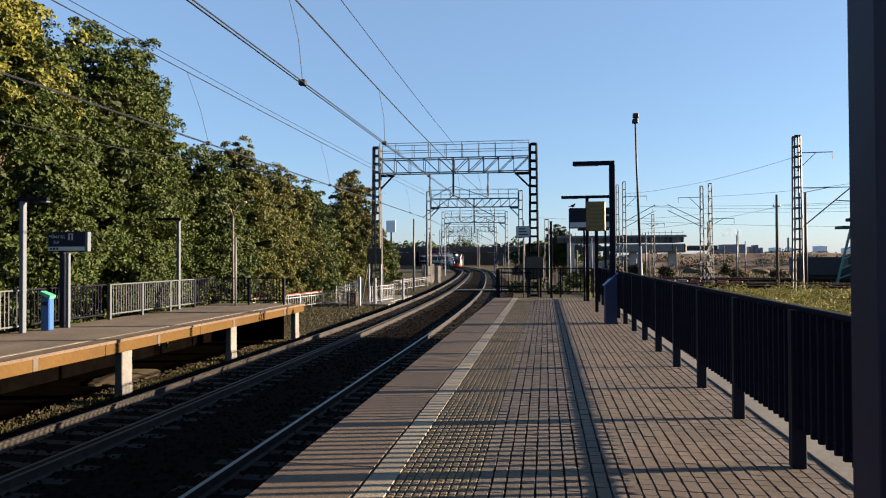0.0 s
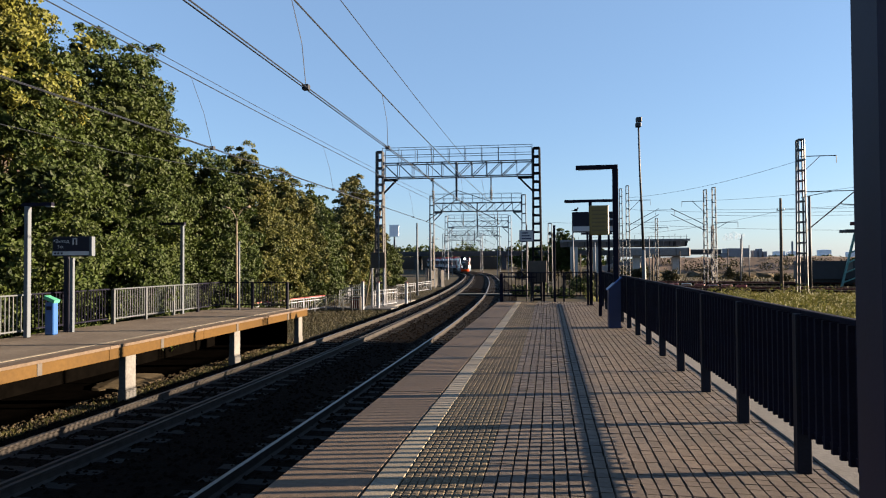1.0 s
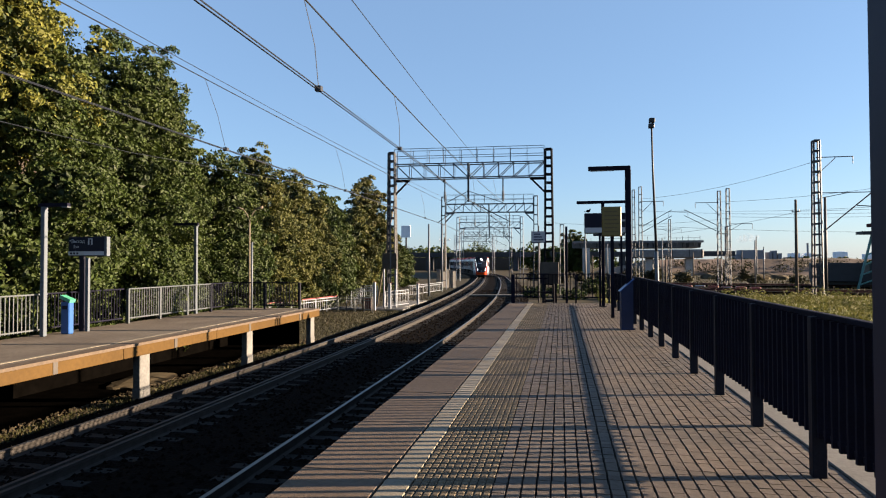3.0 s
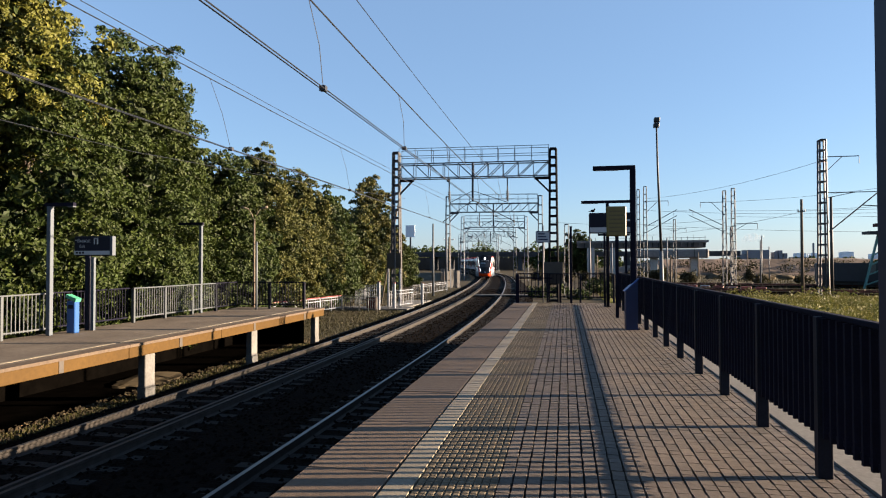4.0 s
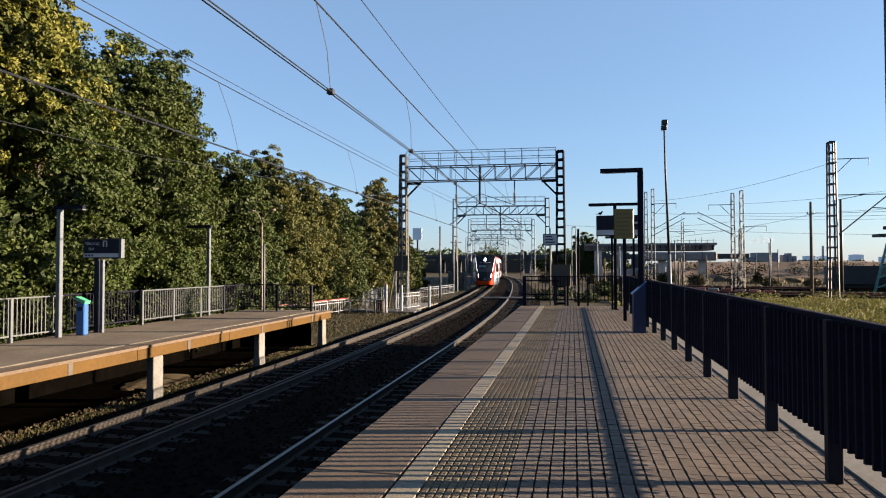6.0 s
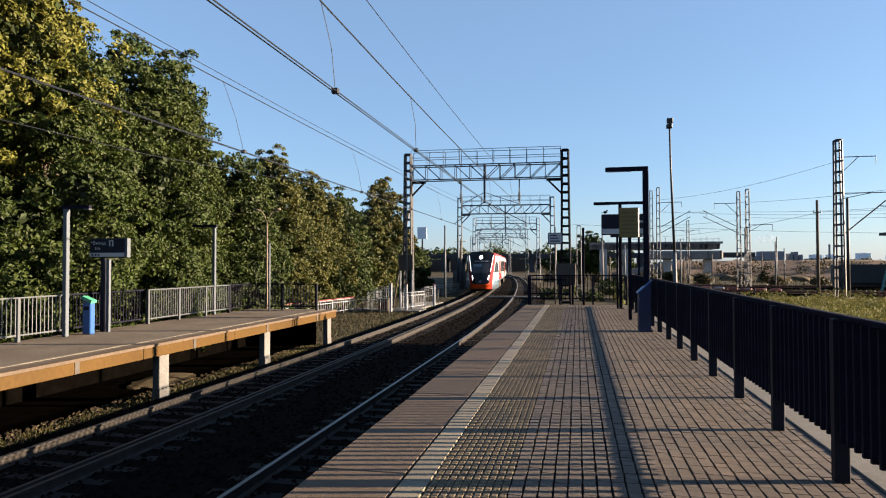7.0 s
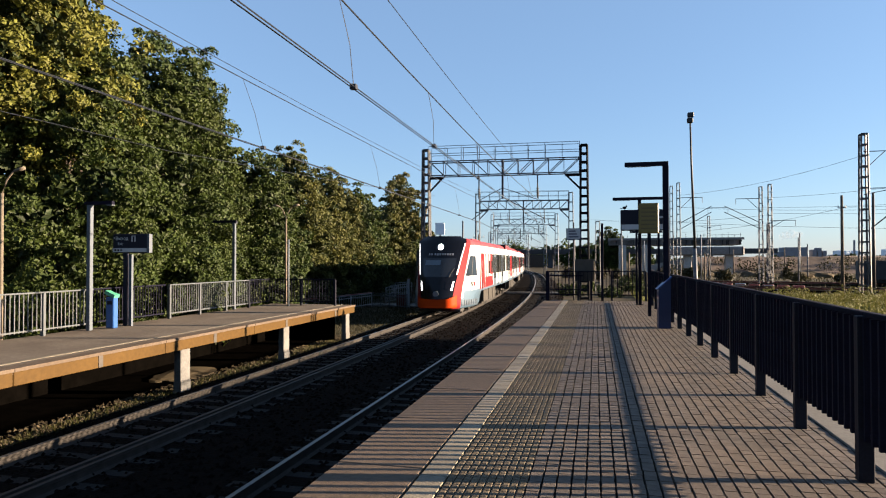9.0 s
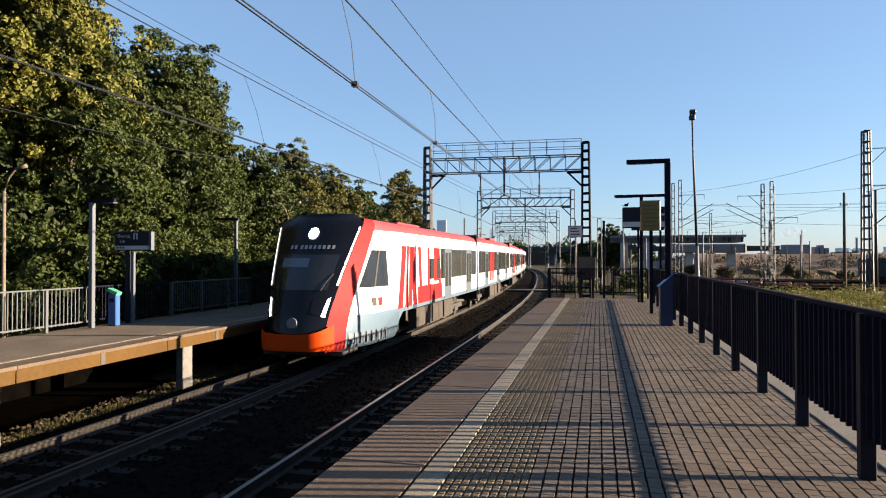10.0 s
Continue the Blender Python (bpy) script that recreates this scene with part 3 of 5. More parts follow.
# ---- overhead line ----
def lattice_mast(parent, x, y, z0, z1, w0, w1, material, name="mast", step=1.1, bar=0.06, laced=True):
    """A square lattice column with ladder rungs, laced with diagonals or only battened."""
    bm = bmesh.new()
    for sx in (-1, 1):
        for sy in (-1, 1):
            beam(bm, (x + sx * w0 / 2, y + sy * w0 / 2, z0), (x + sx * w1 / 2, y + sy * w1 / 2, z1), bar)
    n = int((z1 - z0) / step)
    for k in range(n + 1):
        f = k / n
        w, z = w0 + (w1 - w0) * f, z0 + (z1 - z0) * f
        g = min(1, (k + 1) / n)
        wn2, zn = w0 + (w1 - w0) * g, z0 + (z1 - z0) * g
        for s in (-1, 1):
            beam(bm, (x - w / 2, y + s * w / 2, z), (x + w / 2, y + s * w / 2, z), bar, bar * 1.3)
            beam(bm, (x + s * w / 2, y - w / 2, z), (x + s * w / 2, y + w / 2, z), 0.05)
            if k < n and laced:
                q = s if k % 2 else -s
                beam(bm, (x + s * w / 2, y - q * w / 2, z), (x + s * wn2 / 2, y + q * wn2 / 2, zn), 0.04)
    return part(name, bm, material, parent)


def gantry(y, half, material, shift=-0.42):
    p, a = track(mid, y)
    g = thing("overhead_gantry", p.x + shift, p.y, 0, "steel lattice portal gantry carrying the overhead wires over both tracks", "gantry", "overhead line gantries", math.degrees(a))
    for s in (-1, 1):
        lattice_mast(g, s * (half + 0.2), 0, -1.8, 9.85, 0.66, 0.44, M_DSTEEL if material is M_MAST and s < 0 else material, "mast", 0.6 if y < 60 else 1.1, 0.105 if y < 60 else 0.07)
        bm = bmesh.new()
        beam(bm, (s * (half - 1.15), 0, 7.72), (s * half, 0, 7.72), 0.16, 0.16)
        beam(bm, (s * (half - 1.0), 0, 7.66), (s * (half - 0.05), 0, 6.7), 0.12)
        part("bracket", bm, material, g)
    bm = bmesh.new()
    n = 10
    e = half - 0.12
    for sy in (-0.45, 0.45):
        beam(bm, (-e, sy, 8.93), (e, sy, 8.93), 0.075)
        beam(bm, (-e, sy, 7.87), (e, sy, 7.87), 0.075)
        for k in range(n):
            x0, x1 = -e + 2 * e * k / n, -e + 2 * e * (k + 1) / n
            beam(bm, (x0, sy, 7.87), (x0, sy, 8.93), 0.045)
            if x1 <= 0.01:
                beam(bm, (x0, sy, 8.93), (x1, sy, 7.87), 0.05)
            else:
                beam(bm, (x0, sy, 7.87), (x1, sy, 8.93), 0.05)
        beam(bm, (e, sy, 7.87), (e, sy, 8.93), 0.06)
    for k in range(n + 1):
        x0 = -e + 2 * e * k / n
        beam(bm, (x0, -0.45, 8.93), (x0, 0.45, 8.93), 0.05)
        beam(bm, (x0, -0.45, 7.87), (x0, 0.45, 7.87), 0.05)
    part("truss", bm, M_STEEL if y < 100 else material, g)
    bm = bmesh.new()
    for sy in (-0.5, 0.5):
        for z in (9.5, 10.06):
            beam(bm, (-e, sy, z), (e, sy, z), 0.035)
        for k in range(10):
            x0 = -e + 2 * e * k / 9
            beam(bm, (x0, sy, 8.95), (x0, sy, 10.06), 0.035)
    part("walkway_rail", bm, M_STEEL if y < 100 else material, g)
    bm = bmesh.new()
    quad_box(bm, -0.12, 0.02, -0.08, 0.08, 6.1, 9.0)
    part("drop_post", bm, M_DSTEEL, g)
    for tx in (TRACK_L, TRACK_R):
        bm = bmesh.new()
        u = tx - mid + 0.35
        s = 1 if tx == TRACK_L else -1
        tube(bm, [(u, 0, 7.85), (u, 0, 6.1)], 0.05, 6)
        tube(bm, [(-0.05, 0, 6.2), (u - s * 0.5, 0, 4.6)], 0.03, 6)
        tube(bm, [(-0.05, 0, 6.9), (u, 0, 6.0)], 0.025, 6)
        part("wire_arm", bm, M_DSTEEL, g)
        bm = bmesh.new()
        for k in range(4):
            tube(bm, [(u, 0, 6.3 + 0.16 * k), (u, 0, 6.38 + 0.16 * k)], [0.13, 0.07], 8)
        part("insulator", bm, M_BROWNB, g)
    return g


gantry(46.5, 5.62, M_MAST, -0.15)
gantry(79, 5.55, M_STEEL, 0.0)
gantry(115, 5.55, M_STEELF)
gantry(152, 5.55, M_STEELF)
gantry(190, 5.55, M_STEELF)
gantry(-12, 5.55, M_STEEL)


def on_span(x, s0, s1, f):
    """A point on the straight chord between two supports."""
    return track(x, s0)[0].lerp(track(x, s1)[0], f)


def wire(name, x, z_mast, z_mid, r, label, supports=(-12, 46.5, 79, 115, 152, 190), pair=0.0):
    bm = bmesh.new()
    for off in ((-pair, pair) if pair else (0,)):
        pts = []
        for s0, s1 in zip(supports, supports[1:]):
            for k in range(12):
                f = k / 12
                p = on_span(x + off, s0, s1, f)
                pts.append((p.x, p.y, z_mid + (z_mast - z_mid) * (2 * f - 1) ** 2))
        tube(bm, pts, r, 5)
    return tagged(part(name, bm, M_WIRE), label, "wire", "overhead wires")


wire("contact_wire", TRACK_R + 0.22, 4.36, 4.34, 0.010, "twin copper contact wires over the track", pair=0.03)
wire("messenger_wire", TRACK_R + 0.26, 6.0, 5.45, 0.014, "dark messenger wire carrying the contact wires")
wire("contact_wire", TRACK_L + 0.33, 4.36, 4.36, 0.010, "twin copper contact wires over the track", pair=0.03)
wire("messenger_wire", TRACK_L + 0.18, 6.1, 5.90, 0.012, "dark messenger wire carrying the contact wires")
wire("feeder_wire", TRACK_L + 0.05, 6.5, 6.12, 0.008, "thin feeder cable strung between gantries")
bm = bmesh.new()
tube(bm, [(-12.6, -12, 4.6), (-12.0, 16, 4.75), (-11.8, 28, 5.3), (-11.8, 46.3, 6.4)], 0.009, 5)
tagged(part("feeder_wire", bm, M_WIRE), "dark feeder cable strung along the gantry masts", "wire", "overhead wires")
wire("feeder_wire", -4.28, 7.9, 7.45, 0.011, "dark feeder cable strung between gantries")
for x, z0, shift, high in ((TRACK_R, 4.34, 0.22, 0.26), (TRACK_L, 4.36, 0.33, 0.18)):
    for s in ((9.4, 14.75, 21.0, 29.0, 37.5) if x == TRACK_R else (14.2, 23.2, 31.0, 38.5)):
        bm = bmesh.new()
        f = ((s + 12) / 58.5 * 2 - 1) ** 2
        zt = 5.45 + 0.55 * f if x == TRACK_R else 5.90 + 0.20 * f
        p = on_span(x + shift, -12, 46.5, (s + 12) / 58.5)
        q = on_span(x + high, -12, 46.5, (s + 11.3) / 58.5)
        tube(bm, [(p.x, p.y, z0), ((p.x + q.x) / 2 + 0.05, (p.y + q.y) / 2, (z0 + zt) / 2), (q.x, q.y, zt)], 0.006, 4)
        quad_box(bm, p.x - 0.05, p.x + 0.05, p.y - 0.05, p.y + 0.05, z0 - 0.03, z0 + 0.05)
        tagged(part("dropper", bm, M_WIRE), "thin dropper wire with a clamp on the contact wires", "wire", "droppers")


# ---- train ----
M_TWHITE = mat("train_white", (0.62, 0.62, 0.62), 0.25, var=0.05, scale=0.8, coat=0.3)
M_TRED = mat("train_red", (0.17, 0.013, 0.015), 0.5, var=0.08, scale=0.8, spec=0.06)
M_TROOF = mat("train_roof_red", (0.22, 0.033, 0.040), 0.6, var=0.15, scale=0.8, spec=0.2)
M_TORANGE = mat("train_orange", (0.34, 0.032, 0.002), 0.5, var=0.06, scale=0.8, spec=0.06)
M_TBLUE = mat("train_pale_blue", (0.075, 0.120, 0.165), 0.3, var=0.08, scale=0.8, coat=0.2)
M_TBLACK = mat("train_black_mask", (0.003, 0.0035, 0.006), 0.2, var=0.1, scale=1, spec=0.2)
M_TGLASS = mat("train_window", (0.008256, 0.009632, 0.01238), 0.10, var=0.15, scale=0.5)
M_CASE = mat("equipment_case", (0.042, 0.038, 0.033), 0.8, var=0.35, scale=2, spec=0.2)
M_TUNDER = mat("underframe", (0.02064, 0.01926, 0.01789), 0.8, var=0.4, scale=3)
# greyer than the cab glass: the lit interior is put into this colour
M_TSIDE = mat("side_window", (0.02752, 0.03096, 0.03165), 0.12, var=0.3, scale=0.7)
M_TDOOR = mat("train_door", (0.0688, 0.08944, 0.1135), 0.3, var=0.08, scale=1)
M_LAMP = mat("headlight_glow", (1.0, 0.97, 0.90), 0.3, var=0.0, emit=3.5)
M_LAMPS = mat("led_strip_glow", (1.0, 0.97, 0.92), 0.3, var=0.0, emit=0.45)
M_DEST = mat("destination_text", (0.09, 0.10, 0.12), 0.4, var=0.0, emit=0.05)
CAR_L, CAR_PITCH = 18.3, 18.6
LEVELS = [0.42, 0.62, 0.95, 1.20, 1.36, 1.55, 2.10, 2.45, 2.9, 3.38, 3.82, 4.02, 4.16, 4.25]
WIDTHS = [1.58, 1.68, 1.72, 1.74, 1.74, 1.74, 1.74, 1.74, 1.74, 1.73, 1.69, 1.56, 1.28, 0.7]


def nose(z):
    """How far the front is set back at height z."""
    pts = [(0.4, -0.20), (0.7, -0.24), (1.0, -0.20), (1.5, -0.06), (2.0, 0.20), (2.4, 0.42), (3.4, 1.06), (4.0, 1.48), (4.25, 1.72)]
    for (a, b), (c, d) in zip(pts, pts[1:]):
        if z <= c:
            return b + (d - b) * max(0, z - a) / (c - a)
    return pts[-1][1]


def mask_half(z):
    return 0.84 + 0.50 * min(1, max(0, z - 1.0) / 3.1)


TAPER = 2.3


def half_at(y, z, w=1.74):
    """Half the lead car's width at y and z: the cab narrows towards the mask."""
    inset = y + CAR_L / 2 - 0.18 - nose(z)
    f = min(1, max(0, inset / TAPER))
    m = min(mask_half(z), w)
    return m + (w - m) * (1.3 * f - 0.3 * f * f)


def car_body(parent, lead):
    bm = bmesh.new()
    front = -CAR_L / 2
    secs = []
    if lead:
        for inset, kind in ((0.0, 0), (0.20, 1), (0.46, 2), (0.72, 3), (0.9, 4), (1.25, 4), (1.9, 4)):
            ring = []
            for z, w in zip(LEVELS, WIDTHS):
                y = front + nose(z) + inset + 0.18
                width = half_at(y, z, w)
                ring.append((width, y, z))
            secs.append((ring, kind))
        # past the cab the skirt ends and the underframe is open
        secs.append(([(w, front + max(3.9, nose(z) + 2.3), z) for z, w in zip(LEVELS, WIDTHS)], 5))
    low = [min(w, 0.55) if z < 1.19 else w for z, w in zip(LEVELS, WIDTHS)]
    for y in ((4.30 if lead else 0.0), CAR_L * 0.5, CAR_L * 0.75, CAR_L):
        secs.append(([(w, front + y, z) for z, w in zip(LEVELS, low)], 9))
    rings = []
    for ring, _ in secs:
        r = [bm.verts.new(p) for p in ring]
        l = [bm.verts.new((-x, y, z)) for x, y, z in ring[::-1]]
        rings.append(r + l)
    n, k = len(LEVELS), len(rings[0])
    for i, (r, s) in enumerate(zip(rings, rings[1:])):
        for j in range(k):
            jj = (j + 1) % k
            f = bm.faces.new((r[j], r[jj], s[jj], s[j]))
            lv = j if j < n - 1 else (2 * n - 2 - j if j > n - 1 else n - 1)
            if j == k - 1:
                lv = 0
            kind = secs[i][1]
            zc = (LEVELS[min(lv, n - 1)] + LEVELS[min(lv + 1, n - 1)]) / 2
            if kind <= 2:
                f.material_index = 1
            elif kind >= 9 and zc < 1.19:
                f.material_index = 4
            elif zc > 3.8:
                f.material_index = 2
            elif zc < (1.0 if kind < 4 else 1.37) and j < k - 1:
                f.material_index = 3
            else:
                f.material_index = 0
            f.smooth = lv >= 9 or kind <= 4
    bm.faces.new(rings[-1])
    if not lead:
        bm.faces.new(rings[0][::-1])
    part("body", bm, [M_TWHITE, M_TRED, M_TROOF, M_TBLUE, M_TUNDER], parent, "white car body with red roof band and pale blue skirt")
    if lead:
        # glossy black front between the corner pillars
        for name, zs, material, label in (("bumper", [0.50, 0.58, 0.68, 0.8, 0.95], M_TORANGE, "bright orange bumper"),
                                          ("front_mask", [0.95, 1.22, 1.55, 1.8, 2.10, 2.45, 2.9, 3.38, 3.82, 4.02, 4.16, 4.25, 4.30], M_TBLACK, "glossy black front with raked windscreen")):
            bm = bmesh.new()
            rows = []
            for z in zs:
                w = mask_half(z) if z < 4.05 else mask_half(z) * (1 - (z - 4.05) * 1.2)
                if name == "bumper":
                    w = 1.06 if z > 0.55 else 1.02
                row = []
                for q in range(13):
                    u = q / 6 - 1
                    bulge = 0.32 * (1 - abs(u) ** 2.4)
                    zz = z
                    if z == 0.95:
                        zz = 0.95 + (0.14 if name == "front_mask" else 0.22) * abs(u) ** 4
                    y = front + nose(zz) + 0.18 - bulge
                    if name == "bumper":
                        y = front - 0.50 + 0.10 * abs(u) ** 2 + 0.50 * abs(u) ** 8
                    row.append(bm.verts.new((u * w, y, zz)))
                rows.append(row)
            for a, b in zip(rows, rows[1:]):
                for q in range(12):
                    bm.faces.new((a[q], a[q + 1], b[q + 1], b[q])).smooth = True
            ob = part(name, bm, material, parent, label)
            if name == "bumper":
                bm = bmesh.new()
                quad_box(bm, -1.2, 1.2, front + 0.35, front + 1.5, 0.28, 0.40)
                part("apron", bm, M_TUNDER, parent)


def front_at(x, z, proud):
    u = x / mask_half(z)
    return -CAR_L / 2 + nose(z) + 0.18 - 0.32 * (1 - min(1, abs(u)) ** 2.4) - proud


def front_patch(name, pts, material, parent, label="", proud=0.012):
    """A thin plate on the front mask through the corner points (across, up)."""
    bm = bmesh.new()
    n = 6
    (a, b, c, d) = pts
    grid2 = []
    for i in range(n + 1):
        row = []
        for j in range(n + 1):
            f, g = i / n, j / n
            x = (a[0] * (1 - f) + b[0] * f) * (1 - g) + (d[0] * (1 - f) + c[0] * f) * g
            z = (a[1] * (1 - f) + b[1] * f) * (1 - g) + (d[1] * (1 - f) + c[1] * f) * g
            row.append(bm.verts.new((x, front_at(x, z, proud), z)))
        grid2.append(row)
    for r, s in zip(grid2, grid2[1:]):
        for j in range(n):
            bm.faces.new((r[j], s[j], s[j + 1], r[j + 1])).smooth = True
    return part(name, bm, material, parent, label)


def side_plate(name, y0, y1, z0, z1, material, parent, side=1, shear=0.0, proud=0.006, label="", taper=0.0, lead=False):
    """A plate on the car's flank; shear moves its top along the car. On the lead car it follows the tapering cab."""
    bm = bmesh.new()
    n = 6 if lead and y0 < -CAR_L / 2 + 4.5 else 1
    layers = []
    for d in (proud, -0.01):
        grid4 = []
        for i in range(n + 1):
            row = []
            for j in range(n + 1):
                f, g = i / n, j / n
                ya, yb = y0 + g * (shear + taper), y1 + g * (shear - taper)
                y, z = ya + (yb - ya) * f, z0 + (z1 - z0) * g
                row.append(bm.verts.new((side * ((half_at(y, z) if lead else 1.742) + d), y, z)))
            grid4.append(row)
        for r, s in zip(grid4, grid4[1:]):
            for j in range(n):
                bm.faces.new((r[j], s[j], s[j + 1], r[j + 1]))
        layers.append(grid4[0] + [r[-1] for r in grid4[1:]] + grid4[-1][-2::-1] + [r[0] for r in grid4[-2:0:-1]])
    a, b = layers
    for k in range(len(a)):
        bm.faces.new((a[k], a[(k + 1) % len(a)], b[(k + 1) % len(a)], b[k]))
    return part(name, bm, material, parent, label)


def bogie(parent, y):
    bm = bmesh.new()
    for s in (-1, 1):
        quad_box(bm, s * 1.05 - 0.09, s * 1.05 + 0.09, y - 1.6, y + 1.6, 0.42, 0.66, 0.02)
        quad_box(bm, s * 1.05 - 0.14, s * 1.05 + 0.14, y - 0.4, y + 0.4, 0.3, 0.55, 0.02)
    quad_box(bm, -1.0, 1.0, y - 0.25, y + 0.25, 0.45, 0.75)
    bg = part("bogie", bm, M_TUNDER, parent)
    for wy in (-1.2, 1.2):
        bm = bmesh.new()
        for s in (-1, 1):
            tube(bm, [(s * 0.72, y + wy, 0.475), (s * 0.86, y + wy, 0.475)], 0.475, 20)
        tube(bm, [(-0.9, y + wy, 0.475), (0.9, y + wy, 0.475)], 0.08, 8)
        part("wheelset", bm, M_RUST, bg)


def train_car(lead, label):
    car = thing("train_car", 0, 0, 0, label, "train car", "cars of the arriving train")
    car_body(car, lead)
    f = -CAR_L / 2
    for y in (f + 4.2, f + CAR_L - 2.8):
        bogie(car, y)
    for y0, y1 in ((f + 6.6, f + 8.8), (f + 9.1, f + 10.8), (f + 11.1, f + 12.8)):
        box_part("underfloor_box", (-1.45, 1.45, y0, y1, 0.32, 0.44), M_TUNDER, car)
        for s in (-1, 1):
            box_part("equipment_case", (s * 1.42 - 0.16, s * 1.42 + 0.16, y0, y1, 0.40, 1.12), M_CASE, car, bevel=0.02)
    box_part("roof_unit", (-0.9, 0.9, f + 6.5, f + 9.5, 4.2, 4.31), M_TROOF, car, bevel=0.04)
    if not lead:
        box_part("roof_fairing", (-1.0, 1.0, f + 11, f + 14.5, 4.2, 4.4), M_TROOF, car, bevel=0.05)
    for s in (-1, 1):
        w0 = f + 9.7 if lead else f + 0.3
        side_plate("window_band", w0, f + CAR_L - 0.3, 2.10, 3.36, M_TSIDE, car, s, label="long band of dark tinted windows")
        for y in ((f + 10.4, f + 15.2) if lead else (f + 3.0, f + 9.0, f + 14.8)):
            d = side_plate("door", y, y + 1.35, 1.24, 3.40, M_TDOOR, car, s, proud=0.016, label="grey-blue sliding double door")
            side_plate("door_pane", y + 0.14, y + 0.60, 1.75, 3.2, M_TSIDE, d, s, proud=0.022)
            side_plate("door_pane", y + 0.76, y + 1.22, 1.75, 3.2, M_TSIDE, d, s, proud=0.022)
        for y in (w0 + 0.9, w0 + 4.2, w0 + 6.4):
            if y < f + CAR_L - 1.5:
                side_plate("window_post", y, y + 0.09, 2.10, 3.36, M_TUNDER, car, s, proud=0.010)
        if not lead:
            for y in (f + 5.2, f + 5.7, f + 6.3, f + 6.9):
                side_plate("red_stripe", y, y + 0.35, 1.5, 3.38, M_TRED, car, s, proud=0.012, shear=0.3)
    # gangway at the rear
    box_part("gangway", (-1.71, 1.71, f + CAR_L, f + CAR_L + (CAR_PITCH - CAR_L), 0.7, 4.22), M_TBLACK, car)
    if lead:
        for s in (-1, 1):
            side_plate("cab_window", f + 1.25, f + 2.75, 2.12, 3.22, M_TGLASS, car, s, shear=0.42, taper=0.34, proud=0.010, label="slanted dark cab side window", lead=True)
            side_plate("window_frame", f + 1.95, f + 2.02, 2.14, 3.20, M_TUNDER, car, s, shear=0.42, proud=0.018, lead=True)
            for a, sh, wd, z0 in ((3.75, 0.45, 0.50, 1.32), (4.55, 0.25, 0.22, 1.32), (4.95, 0.15, 0.42, 1.32), (5.55, -0.35, 0.48, 1.32), (6.45, -0.25, 0.36, 1.32), (7.55, 0.0, 0.30, 1.6), (8.55, 0.0, 0.9, 2.05), (9.5, -0.35, 0.35, 1.32)):
                side_plate("red_stripe", f + a, f + a + wd, z0, 3.38, M_TRED, car, s, shear=sh, proud=0.011, label="tall slanted red graphic stripe", lead=True)
            side_plate("red_stripe", f + 6.2, f + 10.0, 1.32, 1.95, M_TRED, car, s, shear=-0.1, proud=0.008, lead=True)
            for y in (f + 7.9, f + 9.0):
                side_plate("side_window", y, y + 0.6, 2.15, 2.95, M_TSIDE, car, s, proud=0.014)
            side_plate("cab_door_gap", f + 4.85, f + 4.88, 1.25, 3.4, M_TUNDER, car, s, proud=0.012)
            side_plate("handrail", f + 4.78, f + 4.81, 1.3, 2.6, M_TUNDER, car, s, proud=0.04)
            for k in (0, 1):
                side_plate("small_emblem", f + 1.80 + 0.30 * k, f + 2.00 + 0.30 * k, 1.56, 1.80, M_TRED if k else M_TUNDER, car, s, proud=0.010, lead=True)
            for k in range(9):
                side_plate("step_slat", f + 0.75 + 0.24 * k, f + 0.90 + 0.24 * k, 0.55, 0.86, M_TDOOR, car, s, proud=0.0, lead=True)
            hx = s * 0.76
            front_patch("headlight", [(hx - s * 0.03, 1.40), (hx + s * 0.07, 1.36), (hx + s * 0.15, 1.90), (hx + s * 0.07, 1.86)], M_LAMPS, car, "white glowing headlamp", proud=0.02)
            front_patch("light_strip", [(s * 0.975, 2.22), (s * 1.02, 2.22), (s * 1.29, 3.9), (s * 1.25, 3.9)], M_LAMPS, car, "thin white light strip", proud=0.02)
            front_patch("camera_pod", [(s * 0.46, 1.50), (s * 0.70, 1.40), (s * 0.76, 1.92), (s * 0.48, 1.84)], M_TBLACK, car, proud=0.012)
        front_patch("windscreen", [(-0.78, 2.10), (0.78, 2.10), (0.92, 3.08), (-0.92, 3.08)], M_TGLASS, car, "dark raked windscreen", proud=0.008)
        front_patch("sun_blind", [(-0.75, 2.72), (0.1, 2.72), (0.1, 2.98), (-0.75, 2.98)], M_TDOOR, car, proud=0.014)
        bm = bmesh.new()
        for r0, r1 in ((0.0, 0.06), (0.06, 0.11), (0.11, 0.15)):
            for k in range(20):
                c = []
                for r, q in ((r0, k), (r1, k), (r1, k + 1), (r0, k + 1)):
                    x, z = r * math.cos(q * math.tau / 20), 3.70 + r * 1.1 * math.sin(q * math.tau / 20)
                    c.append(bm.verts.new((x, front_at(x, z, 0.03), z)))
                bm.faces.new(c)
        bmesh.ops.remove_doubles(bm, verts=bm.verts[:], dist=0.001)
        part("main_headlight", bm, M_LAMP, car, "round bright white headlamp")
        for k in range(10):
            x = -0.62 + 0.135 * k + (0.06 if k > 1 else 0)
            front_patch("destination_bar", [(x, 3.24), (x + 0.085, 3.24), (x + 0.085, 3.35), (x, 3.35)], M_DEST, car, proud=0.02)
        bm = bmesh.new()
        y = front_at(0, 1.22, 0.0)
        tube(bm, [(0, y + 0.03, 1.22), (0, y - 0.03, 1.22)], 0.15, 16)
